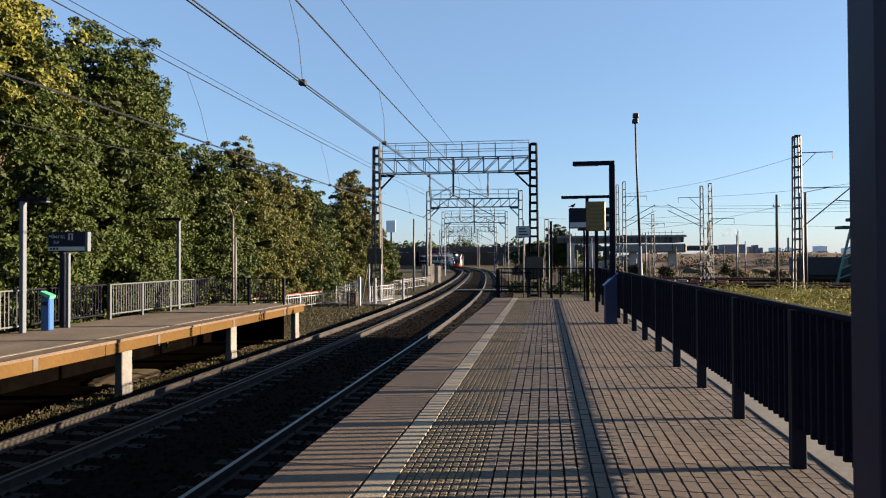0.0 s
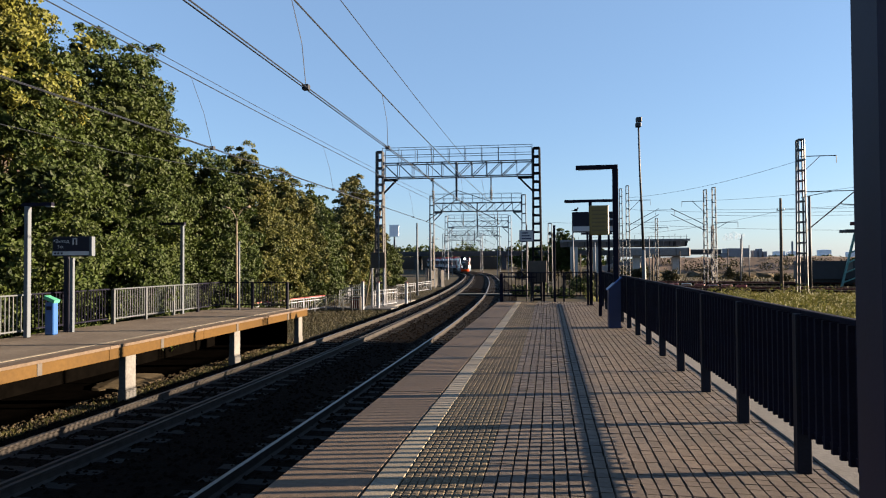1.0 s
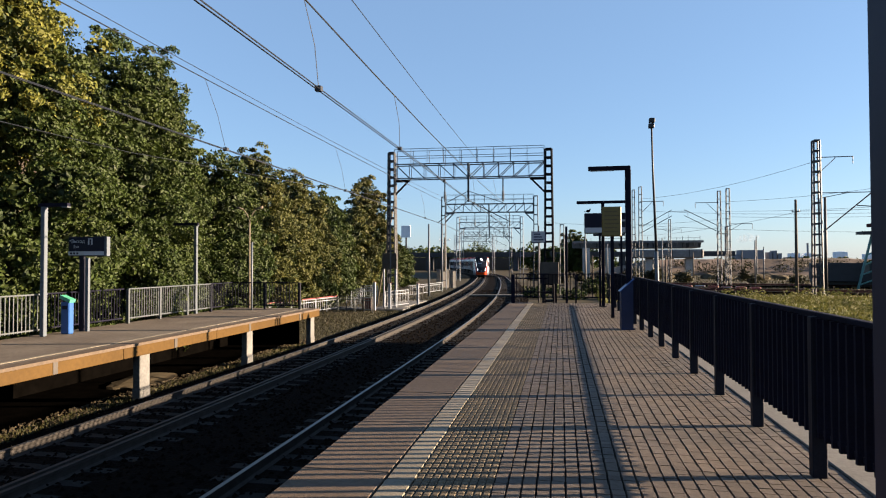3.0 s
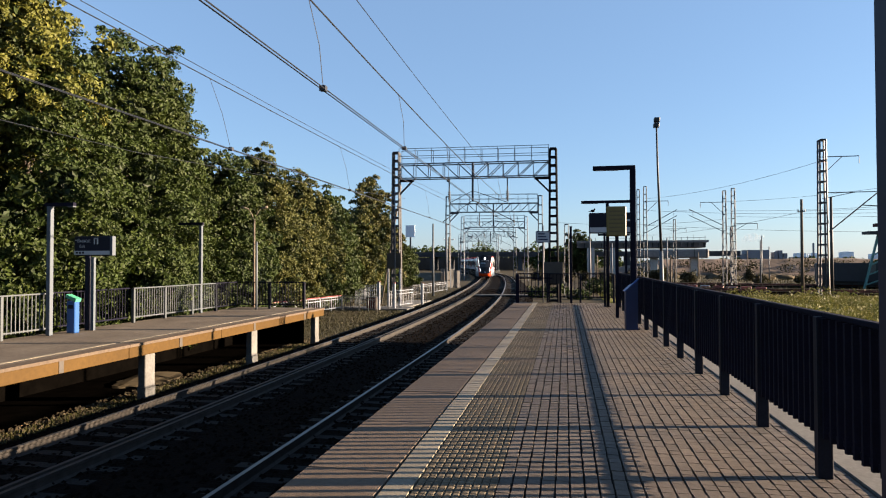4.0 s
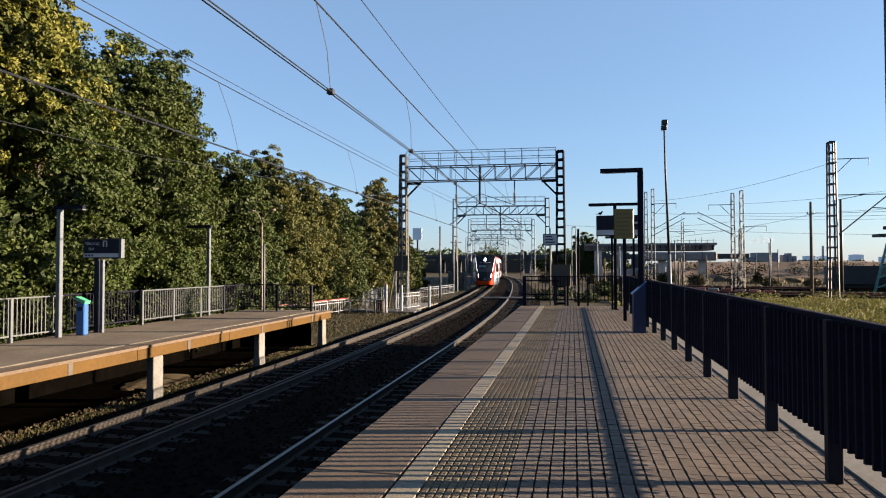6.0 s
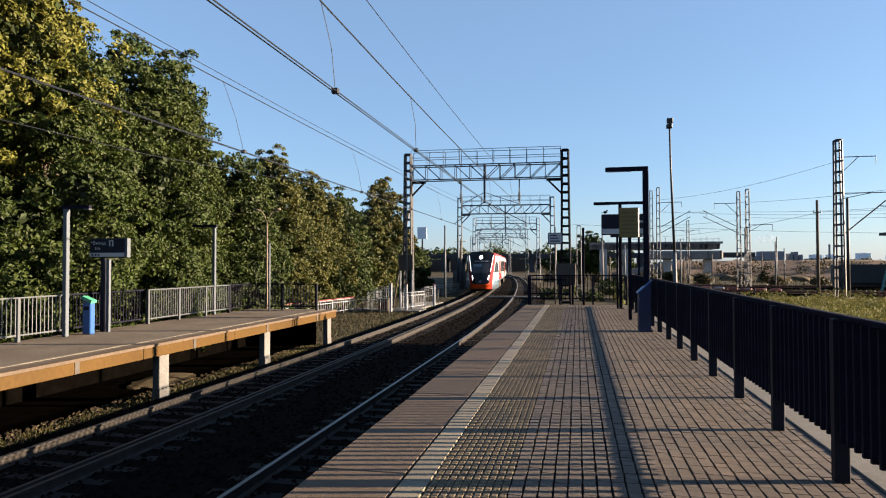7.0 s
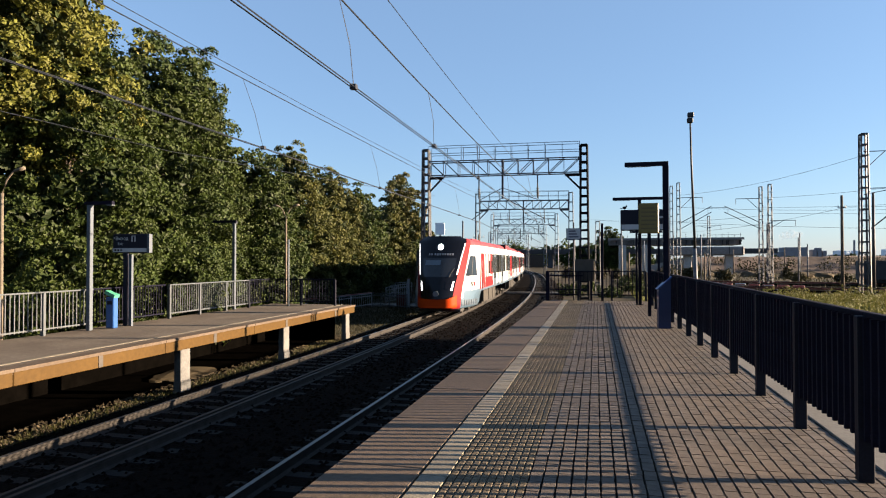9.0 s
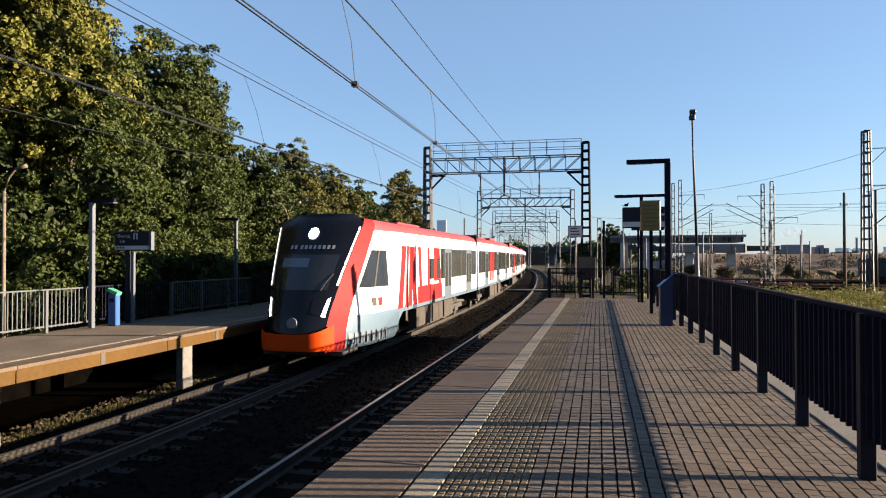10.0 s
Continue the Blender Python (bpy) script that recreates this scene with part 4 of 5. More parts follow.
        part("round_emblem", bm, M_TDOOR, car)
        bm = bmesh.new()
        tube(bm, [(0.62, front_at(0.62, 2.08, 0.03), 2.08), (0.72, front_at(0.72, 2.3, 0.05), 2.3), (0.86, front_at(0.86, 2.55, 0.03), 2.55)], 0.015, 5)
        part("wiper", bm, M_TUNDER, car)
    return car


# distance along the track of the train's nose, second by second
NOSE = [(0, 180.3), (1, 164.3), (2.5, 140.3), (4, 115.3), (5, 98.7), (5.7, 86.5), (7, 64.4), (8, 48.6), (9, 32.4), (10, 16.0)]


def nose_at(t):
    return float(np.interp(t, [a for a, _ in NOSE], [b for _, b in NOSE]))


cars = [train_car(True, "red, white and orange electric train head car with black raked front")]
for k in range(4):
    cars.append(train_car(False, "white electric train car with red roof and dark window band"))


def car_pose(k, t):
    s = nose_at(t) + CAR_L / 2 + k * CAR_PITCH
    a, _ = track(TRACK_L, s - 6.0)
    b, _ = track(TRACK_L, s + 6.0)
    d = b - a
    m = (a + b) / 2
    return pose(m.x, m.y, m.z, 0, 0, math.degrees(math.atan2(-d.x, d.y)))


def motions():
    for k, c in enumerate(cars):
        walk(c, [(t / 4, car_pose(k, t / 4)) for t in range(41)])


# ---- near platform furniture ----
def post_lamp(x, y, height, arm0, arm1, w, label):
    t = thing("platform_lamp", x, y, 0, label, "lamp post", "platform lamp posts")
    box_part("post", (-w / 2, w / 2, -w / 2, w / 2, 0.004, height - 0.1), M_FENCE, t, bevel=0.008)
    box_part("base_plate", (-w, w, -w, w, 0.003, 0.02), M_FENCE, t)
    box_part("arm", (arm0, arm1, -w * 0.45, w * 0.45, height - 0.1, height), M_FENCE, t, bevel=0.008)
    box_part("diffuser", (arm0 + 0.05, arm0 + 0.6, -w * 0.3, w * 0.3, height - 0.112, height - 0.101), M_SIGNW, t)
    return t


post_lamp(1.60, 15.83, 3.92, -0.93, 0.06, 0.13, "dark square lamp post with a cantilever arm")
post_lamp(1.50, 23.6, 3.82, -0.92, 0.90, 0.11, "dark square lamp post with a double arm")

sg = thing("station_sign", 1.5, 23.4, 0, "dark navy station sign board with a pale strip", "sign")
bm = bmesh.new()
quad_box(bm, -0.66, 0.86, -0.05, 0.05, 2.62, 3.36, 0.03)
bd = part("board", bm, M_NAVY, sg)
box_part("pale_strip", (-0.63, 0.83, -0.056, -0.052, 2.66, 2.84), M_SIGNW, sg)
for a, b, c, d in ((0.0, 0.10, 2.98, 3.18), (-0.04, 0.14, 2.93, 2.97), (0.62, 0.76, 3.05, 3.12)):
    box_part("sign_mark", (a, b, -0.058, -0.052, c, d), M_SIGNW, sg)
box_part("under_bar", (-0.35, 0.75, -0.03, 0.03, 2.54, 2.615), M_NAVY, sg)
for x in (-0.12, 0.62):
    box_part("leg", (x - 0.035, x + 0.035, -0.035, 0.035, 0.013, 2.62), M_FENCE, sg)

bird = thing("bird", 0.98, 23.4, 3.362, "small dark bird perched on the station sign", "bird")
for name, c, q in (("body", (0, 0, 0.075), (0.075, 0.045, 0.05)), ("head", (0.065, 0, 0.135), (0.032, 0.028, 0.03)), ("tail", (-0.10, 0, 0.055), (0.06, 0.02, 0.012))):
    bm = bmesh.new()
    bmesh.ops.create_icosphere(bm, subdivisions=2, radius=1)
    for v in bm.verts:
        v.co = Vector((v.co.x * q[0] + c[0], v.co.y * q[1] + c[1], v.co.z * q[2] + c[2]))
    part(name, bm, M_MAST, bird)
for y in (-0.015, 0.015):
    box_part("leg", (-0.004, 0.004, y - 0.004, y + 0.004, 0, 0.04), M_MAST, bird)

yb = thing("notice_board", 1.46, 18.84, 0, "yellow notice board with rounded corners on a dark post", "sign")
bm = bmesh.new()
quad_box(bm, -0.29, 0.26, -0.03, 0.03, 2.34, 3.20, 0.028)
part("board", bm, M_YSIGN, yb)
for k in range(6):
    box_part("text_bar", (-0.22, 0.19 - 0.05 * (k % 2), -0.034, -0.0305, 2.46 + 0.115 * k, 2.50 + 0.115 * k), M_YTEXT, yb)
box_part("post", (-0.045, 0.045, 0.032, 0.12, 0.004, 3.0), M_FENCE, yb)

bx = thing("grit_box", 1.40, 15.55, 0, "dark blue steel box with a sloping lid", "box")
bm = bmesh.new()
v = [bm.verts.new(c) for c in ((0, 0, 0.004), (0.27, 0, 0.004), (0.27, 0.42, 0.004), (0, 0.42, 0.004), (0, 0, 0.92), (0.27, 0, 1.17), (0.27, 0.42, 1.17), (0, 0.42, 0.92))]
for f in ((0, 3, 2, 1), (4, 5, 6, 7), (0, 1, 5, 4), (1, 2, 6, 5), (2, 3, 7, 6), (3, 0, 4, 7)):
    bm.faces.new([v[i] for i in f])
part("body", bm, M_DBLUE, bx)
bm = bmesh.new()
beam(bm, (-0.03, 0.21, 0.905), (0.30, 0.21, 1.21), 0.46, 0.02)
part("lid", bm, M_BLUE, bx)

ep = thing("end_post", 0.22, 25.35, 0, "slim dark post at the platform end", "post")
box_part("shaft", (-0.045, 0.045, -0.045, 0.045, 0.004, 2.98), M_FENCE, ep, bevel=0.006)
box_part("cap", (-0.055, 0.055, -0.055, 0.055, 2.981, 3.0), M_FENCE, ep)
ep2 = thing("end_post", -1.86, 25.3, 0, "short dark post at the platform end", "post")
box_part("shaft", (-0.07, 0.07, -0.07, 0.07, 0.004, 1.12), M_FENCE, ep2, bevel=0.008)
box_part("rail_stub", (0.071, 1.35, -0.02, 0.02, 0.95, 1.0), M_FENCE, ep2)
box_part("rail_stub", (0.071, 1.35, -0.02, 0.02, 0.42, 0.46), M_FENCE, ep2)
bb = thing("warning_board", -0.45, 25.75, -1.75, "dark weathered board on posts at the platform end", "sign")
bm = bmesh.new()
quad_box(bm, -0.37, 0.37, -0.03, 0.03, 2.50, 3.36, 0.01)
part("board", bm, M_BROWNB, bb)
for x in (-0.25, 0.25):
    box_part("leg", (x - 0.04, x + 0.04, 0.031, 0.10, 0, 3.3), M_FENCE, bb)
ws = thing("small_sign", -0.92, 27.2, -1.75, "small white sign with blue border on a thin pole", "sign")
tb = bmesh.new()
tube(tb, [(0, 0, 0), (0, 0, 4.9)], 0.03, 8)
part("pole", tb, M_DSTEEL, ws)
box_part("plate", (-0.30, 0.30, -0.06, -0.035, 4.18, 4.66), M_DBLUE, ws)
box_part("face", (-0.27, 0.27, -0.066, -0.061, 4.21, 4.63), M_SIGNW, ws)
for k in range(3):
    box_part("text_bar", (-0.2, 0.2 - 0.06 * k, -0.070, -0.067, 4.28 + 0.12 * k, 4.33 + 0.12 * k), M_DBLUE, ws)

# ---- opposite platform furniture ----
def left_post(x, y, top, arm0, arm1, w=0.12):
    t = thing("platform_lamp", x, y, LPLAT, "pale square lamp post with a dark arm on the platform", "lamp post", "lamp posts on the opposite platform")
    h = top - LPLAT
    box_part("post", (-w / 2, w / 2, -w / 2, w / 2, 0.003, h), M_POST, t, bevel=0.01)
    box_part("arm", (arm0, arm1, -0.05, 0.05, h + 0.001, h + 0.09), M_FENCE, t)
    box_part("diffuser", (arm1 - 0.16, arm1, -0.06, 0.06, h - 0.03, h - 0.001), M_GREYF, t)


left_post(-13.14, 14.31, 3.07, -0.15, 0.72)
left_post(-13.40, 21.7, 3.02, -0.9, 0.1, 0.11)
lp3 = thing("pole", -12.2, 23.75, LPLAT, "slim pale pole on the platform end", "pole")
tb = bmesh.new()
tube(tb, [(0, 0, 0.002), (0, 0, 2.7)], 0.045, 8)
part("shaft", tb, M_POST, lp3)
tb = bmesh.new()
tube(tb, [(0, 0, 2.701), (0, 0, 2.73)], 0.055, 8)
part("cap", tb, M_POST, lp3)


def street_lamp(x, y, z, h, reach, turn, two=False):
    t = thing("street_lamp", x, y, z, "slim weathered steel street lamp with a bent arm", "street lamp", "street lamps", turn)
    tb = bmesh.new()
    tube(tb, [(0, 0, 0), (0, 0, h)], [0.055, 0.038], 8)
    part("pole", tb, M_BIRCH, t)
    for s in ((-1, 1) if two else (1,)):
        tb = bmesh.new()
        tube(tb, [(0, 0, h - 0.02), (s * reach * 0.4, 0, h + 0.32), (s * reach, 0, h + 0.55)], 0.022, 6)
        part("arm", tb, M_BIRCH, t)
        tb = bmesh.new()
        tube(tb, [(s * reach, 0, h + 0.54), (s * (reach + 0.3), 0, h + 0.60)], [0.035, 0.05], 8)
        part("lamp_head", tb, M_BIRCH, t)


street_lamp(-12.9, 24.9, -1.75, 5.1, 0.30, 0, True)
street_lamp(-14.25, 12.7, -1.75, 5.0, 0.36, 0)

ls = thing("station_sign", -12.95, 15.63, LPLAT, "navy station name board with white writing", "sign")
bm = bmesh.new()
quad_box(bm, -0.58, 0.64, -0.06, 0.06, 2.08, 2.63, 0.03)
part("board", bm, M_NAVY, ls)
box_part("pale_strip", (-0.56, 0.56, -0.068, -0.062, 2.11, 2.22), M_SIGNW, ls)
box_part("end_cap", (0.575, 0.65, -0.066, 0.066, 2.09, 2.62), M_POST, ls)
for words, x, z, size in (("Выход", -0.47, 2.455, 0.135), ("Exit", -0.40, 2.31, 0.115)):
    txt = bpy.data.curves.new("lettering", "FONT")
    txt.body, txt.size, txt.extrude = words, size, 0.001
    txt.materials.append(M_SIGNW)
    ob = new("lettering", txt)
    ob.parent = ls
    ob.matrix_basis = pose(x, -0.064, z, 90, 0, 0)
for a, b, c, d in ((-0.52, -0.49, 2.50, 2.53), (0.06, 0.10, 2.40, 2.57), (0.16, 0.20, 2.40, 2.57), (0.06, 0.20, 2.55, 2.58)):
    box_part("text_bar", (a, b, -0.068, -0.062, c, d), M_SIGNW, ls)
for k in range(3):
    box_part("small_mark", (-0.5 + 0.1 * k, -0.44 + 0.1 * k, -0.073, -0.069, 2.14, 2.19), M_NAVY, ls)
box_part("leg", (-0.22, -0.12, -0.05, 0.05, 0.003, 2.08), M_NAVY, ls)
box_part("leg", (-0.04, 0.05, -0.04, 0.04, 0.003, 2.04), M_POST, ls)

bn = thing("litter_bin", -13.0, 14.96, LPLAT, "blue litter bin with a green slanting top", "litter bin")
bm = bmesh.new()
quad_box(bm, -0.13, 0.13, -0.09, 0.09, 0.004, 0.86, 0.02)
part("body", bm, M_BLUE, bn)
bm = bmesh.new()
beam(bm, (-0.15, 0, 1.00), (0.16, 0, 0.88), 0.20, 0.09)
part("top", bm, M_GREEN, bn)
box_part("slot", (-0.08, 0.08, -0.096, -0.091, 0.66, 0.76), M_NAVY, bn)


# ---- crossing rails and ramp past the opposite platform ----
def pipe_bay(x0, y0, x1, y1, material, z=-1.75, h=1.15, label="white painted pipe barrier with upright bars", bars=14, z1=None):
    d = Vector((x1 - x0, y1 - y0, 0))
    n = d.length
    t = thing("pipe_barrier", x0, y0, z, label, "barrier", "barriers along the footpath", math.degrees(math.atan2(-d.x, d.y)))
    dz = (z1 - z) if z1 is not None else 0
    for f in (0, 0.5, 1):
        tb = bmesh.new()
        tube(tb, [(0, n * f, dz * f), (0, n * f, h + dz * f)], 0.03, 7)
        part("post", tb, material, t)
    for hh in (h, h * 0.82, h * 0.2):
        tb = bmesh.new()
        tube(tb, [(0, 0, hh), (0, n, hh + dz)], 0.026, 7)
        part("rail", tb, material, t)
    for k in range(1, bars):
        f = k / bars
        tb = bmesh.new()
        tube(tb, [(0, n * f, h * 0.2 + dz * f), (0, n * f, h + dz * f)], 0.014, 5)
        part("bar", tb, material, t)


for a in ((-16.8, 34.0, -16.4, 37.0), (-16.4, 37.1, -16.0, 40.0), (-16.0, 40.1, -15.6, 43.0)):
    pipe_bay(*a, M_WPIPE, bars=10, h=0.95, label="pale pipe barrier with red top rail beside the path")
    tb = bmesh.new()
    tube(tb, [(a[0], a[1], -0.74), (a[2], a[3], -0.74)], 0.04, 7)
    tagged(part("red_rail", tb, M_REDP), "red painted pipe lying along the barrier top", "rail")
pipe_bay(-15.5, 43.0, -14.0, 42.1, M_GREYF, h=1.0, label="grey pipe barrier with upright bars", bars=8)
pipe_bay(-13.9, 42.0, -12.4, 41.1, M_GREYF, h=1.0, label="grey pipe barrier with upright bars", bars=8)
pipe_bay(-19.5, 57.0, -16.5, 55.0, M_WPIPE, h=1.1, z1=-1.5)
pipe_bay(-18.0, 52.0, -15.0, 50.2, M_WPIPE, h=1.1, z1=-1.5)
pipe_bay(-15.2, 45.0, -12.9, 44.0, M_WPIPE, z1=-1.35, h=1.3)
pipe_bay(-12.2, 43.5, -11.4, 47.2, M_WPIPE, h=1.3)
pipe_bay(-13.6, 55.0, -11.4, 52.0, M_DSTEEL, h=1.2)
pipe_bay(-14.5, 60.0, -13.4, 72.0, M_WPIPE, h=1.1, bars=20)
bm = bmesh.new()
quad_box(bm, -16.5, -10.9, 43.4, 45.6, -1.76, -1.66)
quad_box(bm, -13.4, -11.4, 45.6, 54, -1.76, -1.665)
struct("footpath", bm, M_CONC, "pale worn concrete footpath beside the track", "path")
for x, y, h in ((-11.2, 49.5, 1.7), (-12.9, 43.2, 2.0), (-12.0, 44.0, 1.9)):
    gp = thing("marker_post", x, y, -1.75, "white painted short concrete marker post", "post", "marker posts")
    box_part("shaft", (-0.09, 0.09, -0.09, 0.09, 0, h), M_WPIPE, gp, bevel=0.015)
    box_part("cap", (-0.10, 0.10, -0.10, 0.10, h + 0.001, h + 0.03), M_REDP, gp)
gb = thing("warning_board", -12.35, 45.2, -1.75, "dark weathered board on white legs beside the gantry", "sign")
box_part("board", (-0.55, 0.55, -0.03, 0.03, 2.9, 4.05), M_BROWNB, gb, bevel=0.01)
for x in (-0.45, 0.45):
    box_part("leg", (x - 0.06, x + 0.06, 0.031, 0.12, 0, 3.2), M_WPIPE, gb)
cb = thing("relay_cabinet", -13.3, 43.0, -1.75, "low dark cabinet with a purple-brown door beside the footpath", "cabinet")
box_part("body", (-0.35, 0.35, -0.3, 0.3, 0, 0.95), M_BROWNB, cb, bevel=0.02)
box_part("door", (-0.3, 0.3, -0.32, -0.302, 0.1, 0.88), M_RUSTRED, cb)


def plain_pole(x, y, h, r, material, label, z=-1.75, lean=0.0, arms=()):
    t = thing("utility_pole", x, y, z, label, "pole", "utility poles")
    tb = bmesh.new()
    tube(tb, [(0, 0, 0), (lean, 0, h)], [r, r * 0.7], 8)
    part("shaft", tb, material, t)
    for zz, w in arms:
        tb = bmesh.new()
        tube(tb, [(-w, 0, zz), (w, 0, zz)], 0.04, 6)
        part("cross_arm", tb, M_DSTEEL, t)
        for s in (-1, 1):
            tb = bmesh.new()
            tube(tb, [(s * w * 0.9, 0, zz), (s * w * 0.9, 0, zz + 0.22)], [0.07, 0.04], 6)
            part("insulator", tb, M_SIGNW, t)
    return t


plain_pole(-13.8, 74.0, 8.0, 0.14, M_POST, "pale concrete pole beside the line")
plain_pole(-12.9, 62.0, 7.2, 0.12, M_POST, "pale concrete pole beside the line")
plain_pole(-16.4, 90.0, 7.0, 0.14, M_BIRCH, "wooden pole beside the line", arms=((6.6, 0.8),))
plain_pole(-14.0, 47.5, 9.2, 0.07, M_BIRCH, "slim leaning wooden pole", lean=1.6)
plain_pole(-12.0, 44.2, 8.5, 0.055, M_POST, "slim pale mast beside the gantry")
plain_pole(-3.2, 98.0, 7.5, 0.14, M_POST, "pale concrete pole beside the line", arms=((7.0, 0.7),))
plain_pole(2.6, 70.0, 6.5, 0.10, M_POST, "pale concrete pole beyond the platform")
plain_pole(5.0, 84.0, 6.0, 0.12, M_POST, "pale concrete pole beyond the platform")
for k in range(6):
    t = thing("concrete_panel", -16.3 + 0.52 * k, 84.5 - 0.5 * k, -1.75, "pale weathered concrete fence panel", "fence panel", "concrete fence", 40)
    box_part("panel", (-0.23, 0.23, -0.05, 0.05, 0, 2.5 - 0.12 * (k % 3)), M_KERB, t, bevel=0.02)
    box_part("foot", (-0.25, 0.25, -0.12, 0.12, 0, 0.3), M_CONC, t)
hb = thing("billboard", -32.2, 131, -1.75, "pale billboard on a single post above the trees", "billboard")
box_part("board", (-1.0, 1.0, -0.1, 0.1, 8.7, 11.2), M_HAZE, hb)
box_part("post", (-0.15, 0.15, 0.1, 0.4, 0, 9.5), M_DSTEEL, hb)

# ---- beyond the near railing ----
lamp = thing("floodlight_mast", 5.72, 40.0, -1.75, "tall slim floodlight mast, pale below and dark above", "lamp mast")
tb = bmesh.new()
tube(tb, [(0, 0, 0), (-0.06, 0, 4.0)], [0.13, 0.11], 10)
part("lower_shaft", tb, M_POST, lamp, "pale lower shaft")
tb = bmesh.new()
tube(tb, [(-0.06, 0, 4.0), (-0.22, 0, 9.0), (-0.27, 0, 11.6)], [0.08, 0.06, 0.05], 8)
part("upper_shaft", tb, M_DSTEEL, lamp)
box_part("floodlight", (-0.45, -0.12, -0.2, 0.12, 11.45, 11.72), M_DSTEEL, lamp, bevel=0.03)
box_part("floodlight", (-0.42, -0.08, -0.2, 0.12, 11.78, 12.05), M_DSTEEL, lamp, bevel=0.03)


def cat_mast(x, y, h, label, w=0.5, arms=(), material=M_STEEL, step=1.0, bar=0.06, laced=True):
    t = thing("catenary_mast", x, y, -1.75, label, "mast", "overhead line masts")
    lattice_mast(t, 0, 0, 0, h, w, w * 0.72, material, "lattice", step, bar, laced)
    for z0, reach, drop in arms:
        tb = bmesh.new()
        tube(tb, [(0, 0, z0), (reach, 0, z0)], 0.045, 6)
        tube(tb, [(0, 0, z0 - abs(reach) * 0.55 * drop), (reach * 0.55, 0, z0)], 0.035, 6)
        tube(tb, [(reach, 0, z0), (reach, 0, z0 - 0.7)], 0.03, 6)
        part("bracket", tb, material, t)
    return t


cat_mast(24.0, 66.0, 14.9, "tall dark lattice mast with wire brackets", 0.72, ((13.3, 3.2, 1), (9.9, 5.2, 0.2)), M_DSTEEL, 0.95, 0.125, False)
bm = bmesh.new()
tube(bm, [(24.5, 66, 4.4), (30.5, 66, 9.6)], 0.06, 6)
tube(bm, [(27.5, 66, 6.9), (31.5, 66, 6.6)], 0.05, 6)
tagged(part("strut", bm, M_DSTEEL), "slanting steel bracket on the tall mast", "bracket")
plain_pole(24.85, 66.3, 9.5, 0.16, M_DSTEEL, "dark pole beside the lattice mast")
plain_pole(22.9, 68.2, 9.5, 0.17, M_BARK, "dark wooden pole in the grass", arms=((8.3, 0.35),))
cat_mast(9.8, 90, 13.2, "grey lattice mast over the far tracks", 0.45, (), M_STEEL)
m1 = cat_mast(10.7, 90, 13.6, "grey lattice mast over the far tracks", 0.5, ((11.6, 3.0, 1),), M_STEEL)
m2 = cat_mast(20.8, 90, 12.8, "grey lattice mast over the far tracks", 0.5, ((11.3, -3.0, 1),), M_STEEL)
cat_mast(21.9, 90, 13.1, "grey lattice mast over the far tracks", 0.55, ((8.4, 3.0, 0.6),), M_STEEL)
for mast, reach in ((m1, 4.1), (m2, -4.4)):
    for z in (7.3, 8.1):
        tb = bmesh.new()
        tube(tb, [(0, 0, z), (reach, 0, z + 2.3)], 0.05, 6)
        part("strut", tb, M_STEEL, mast)
    tb = bmesh.new()
    tube(tb, [(reach * 0.9, 0, 9.5), (reach * 0.9, 0, 10.2), (reach * 1.25, 0, 10.2)], 0.035, 6)
    part("wire_arm", tb, M_STEEL, mast)
cat_mast(19.3, 120, 11.0, "grey lattice mast over the far tracks", 0.5, ((9.3, -2.4, 0.4), (9.3, 2.0, 0.4)), M_STEEL)
cat_mast(26.5, 110, 9.0, "grey lattice mast over the far tracks", 0.5, ((8.0, -1.5, 0.4),), M_STEEL)
cat_mast(0.15, 66, 7.2, "grey lattice mast past the platform", 0.5, (), M_STEEL)
for x, y, h in ((3.5, 92, 5.0), (4.6, 96, 4.4), (6.4, 108, 5.2), (9.0, 118, 5.6), (11.5, 112, 4.6), (17.0, 106, 4.0), (22.5, 116, 5.0), (33.0, 126, 5.4), (15.0, 100, 7), (28.0, 100, 6.5), (24.0, 105, 6.0), (31, 110, 7.5), (8.0, 78, 5.5), (13.0, 84, 4.2), (7.0, 100, 6.2), (35, 120, 6)):
    plain_pole(x, y, h, 0.12, M_POST if h > 5.8 else M_BARK, "slim signal pole beside the far tracks")
for i, (x0, y0, z0, x1, y1, z1) in enumerate(((10.7, 90, 10.2, 24, 66, 11.2), (20.8, 90, 9.6, 40, 66, 10.2), (20.8, 90, 8.4, 44, 66, 8.0), (10.7, 90, 8.6, 46, 72, 7.0),
                                               (-2, 90, 7.2, 21.9, 90, 7.4), (21.9, 90, 7.6, 60, 80, 7.8), (10.7, 90, 6.6, 60, 84, 5.2), (22.9, 68.2, 6.6, 70, 50, 8.0), (22.9, 68.2, 6.5, 10.7, 110, 6.0))):
    pts = []
    for k in range(13):
        f = k / 12
        pts.append((x0 + (x1 - x0) * f, y0 + (y1 - y0) * f, z0 + (z1 - z0) * f - 1.0 * 4 * f * (1 - f) * 0.6))
    bm = bmesh.new()
    tube(bm, pts, 0.016, 4)
    tagged(part("cable", bm, M_WIRE), "thin dark cable strung between far masts", "cable", "far cables")

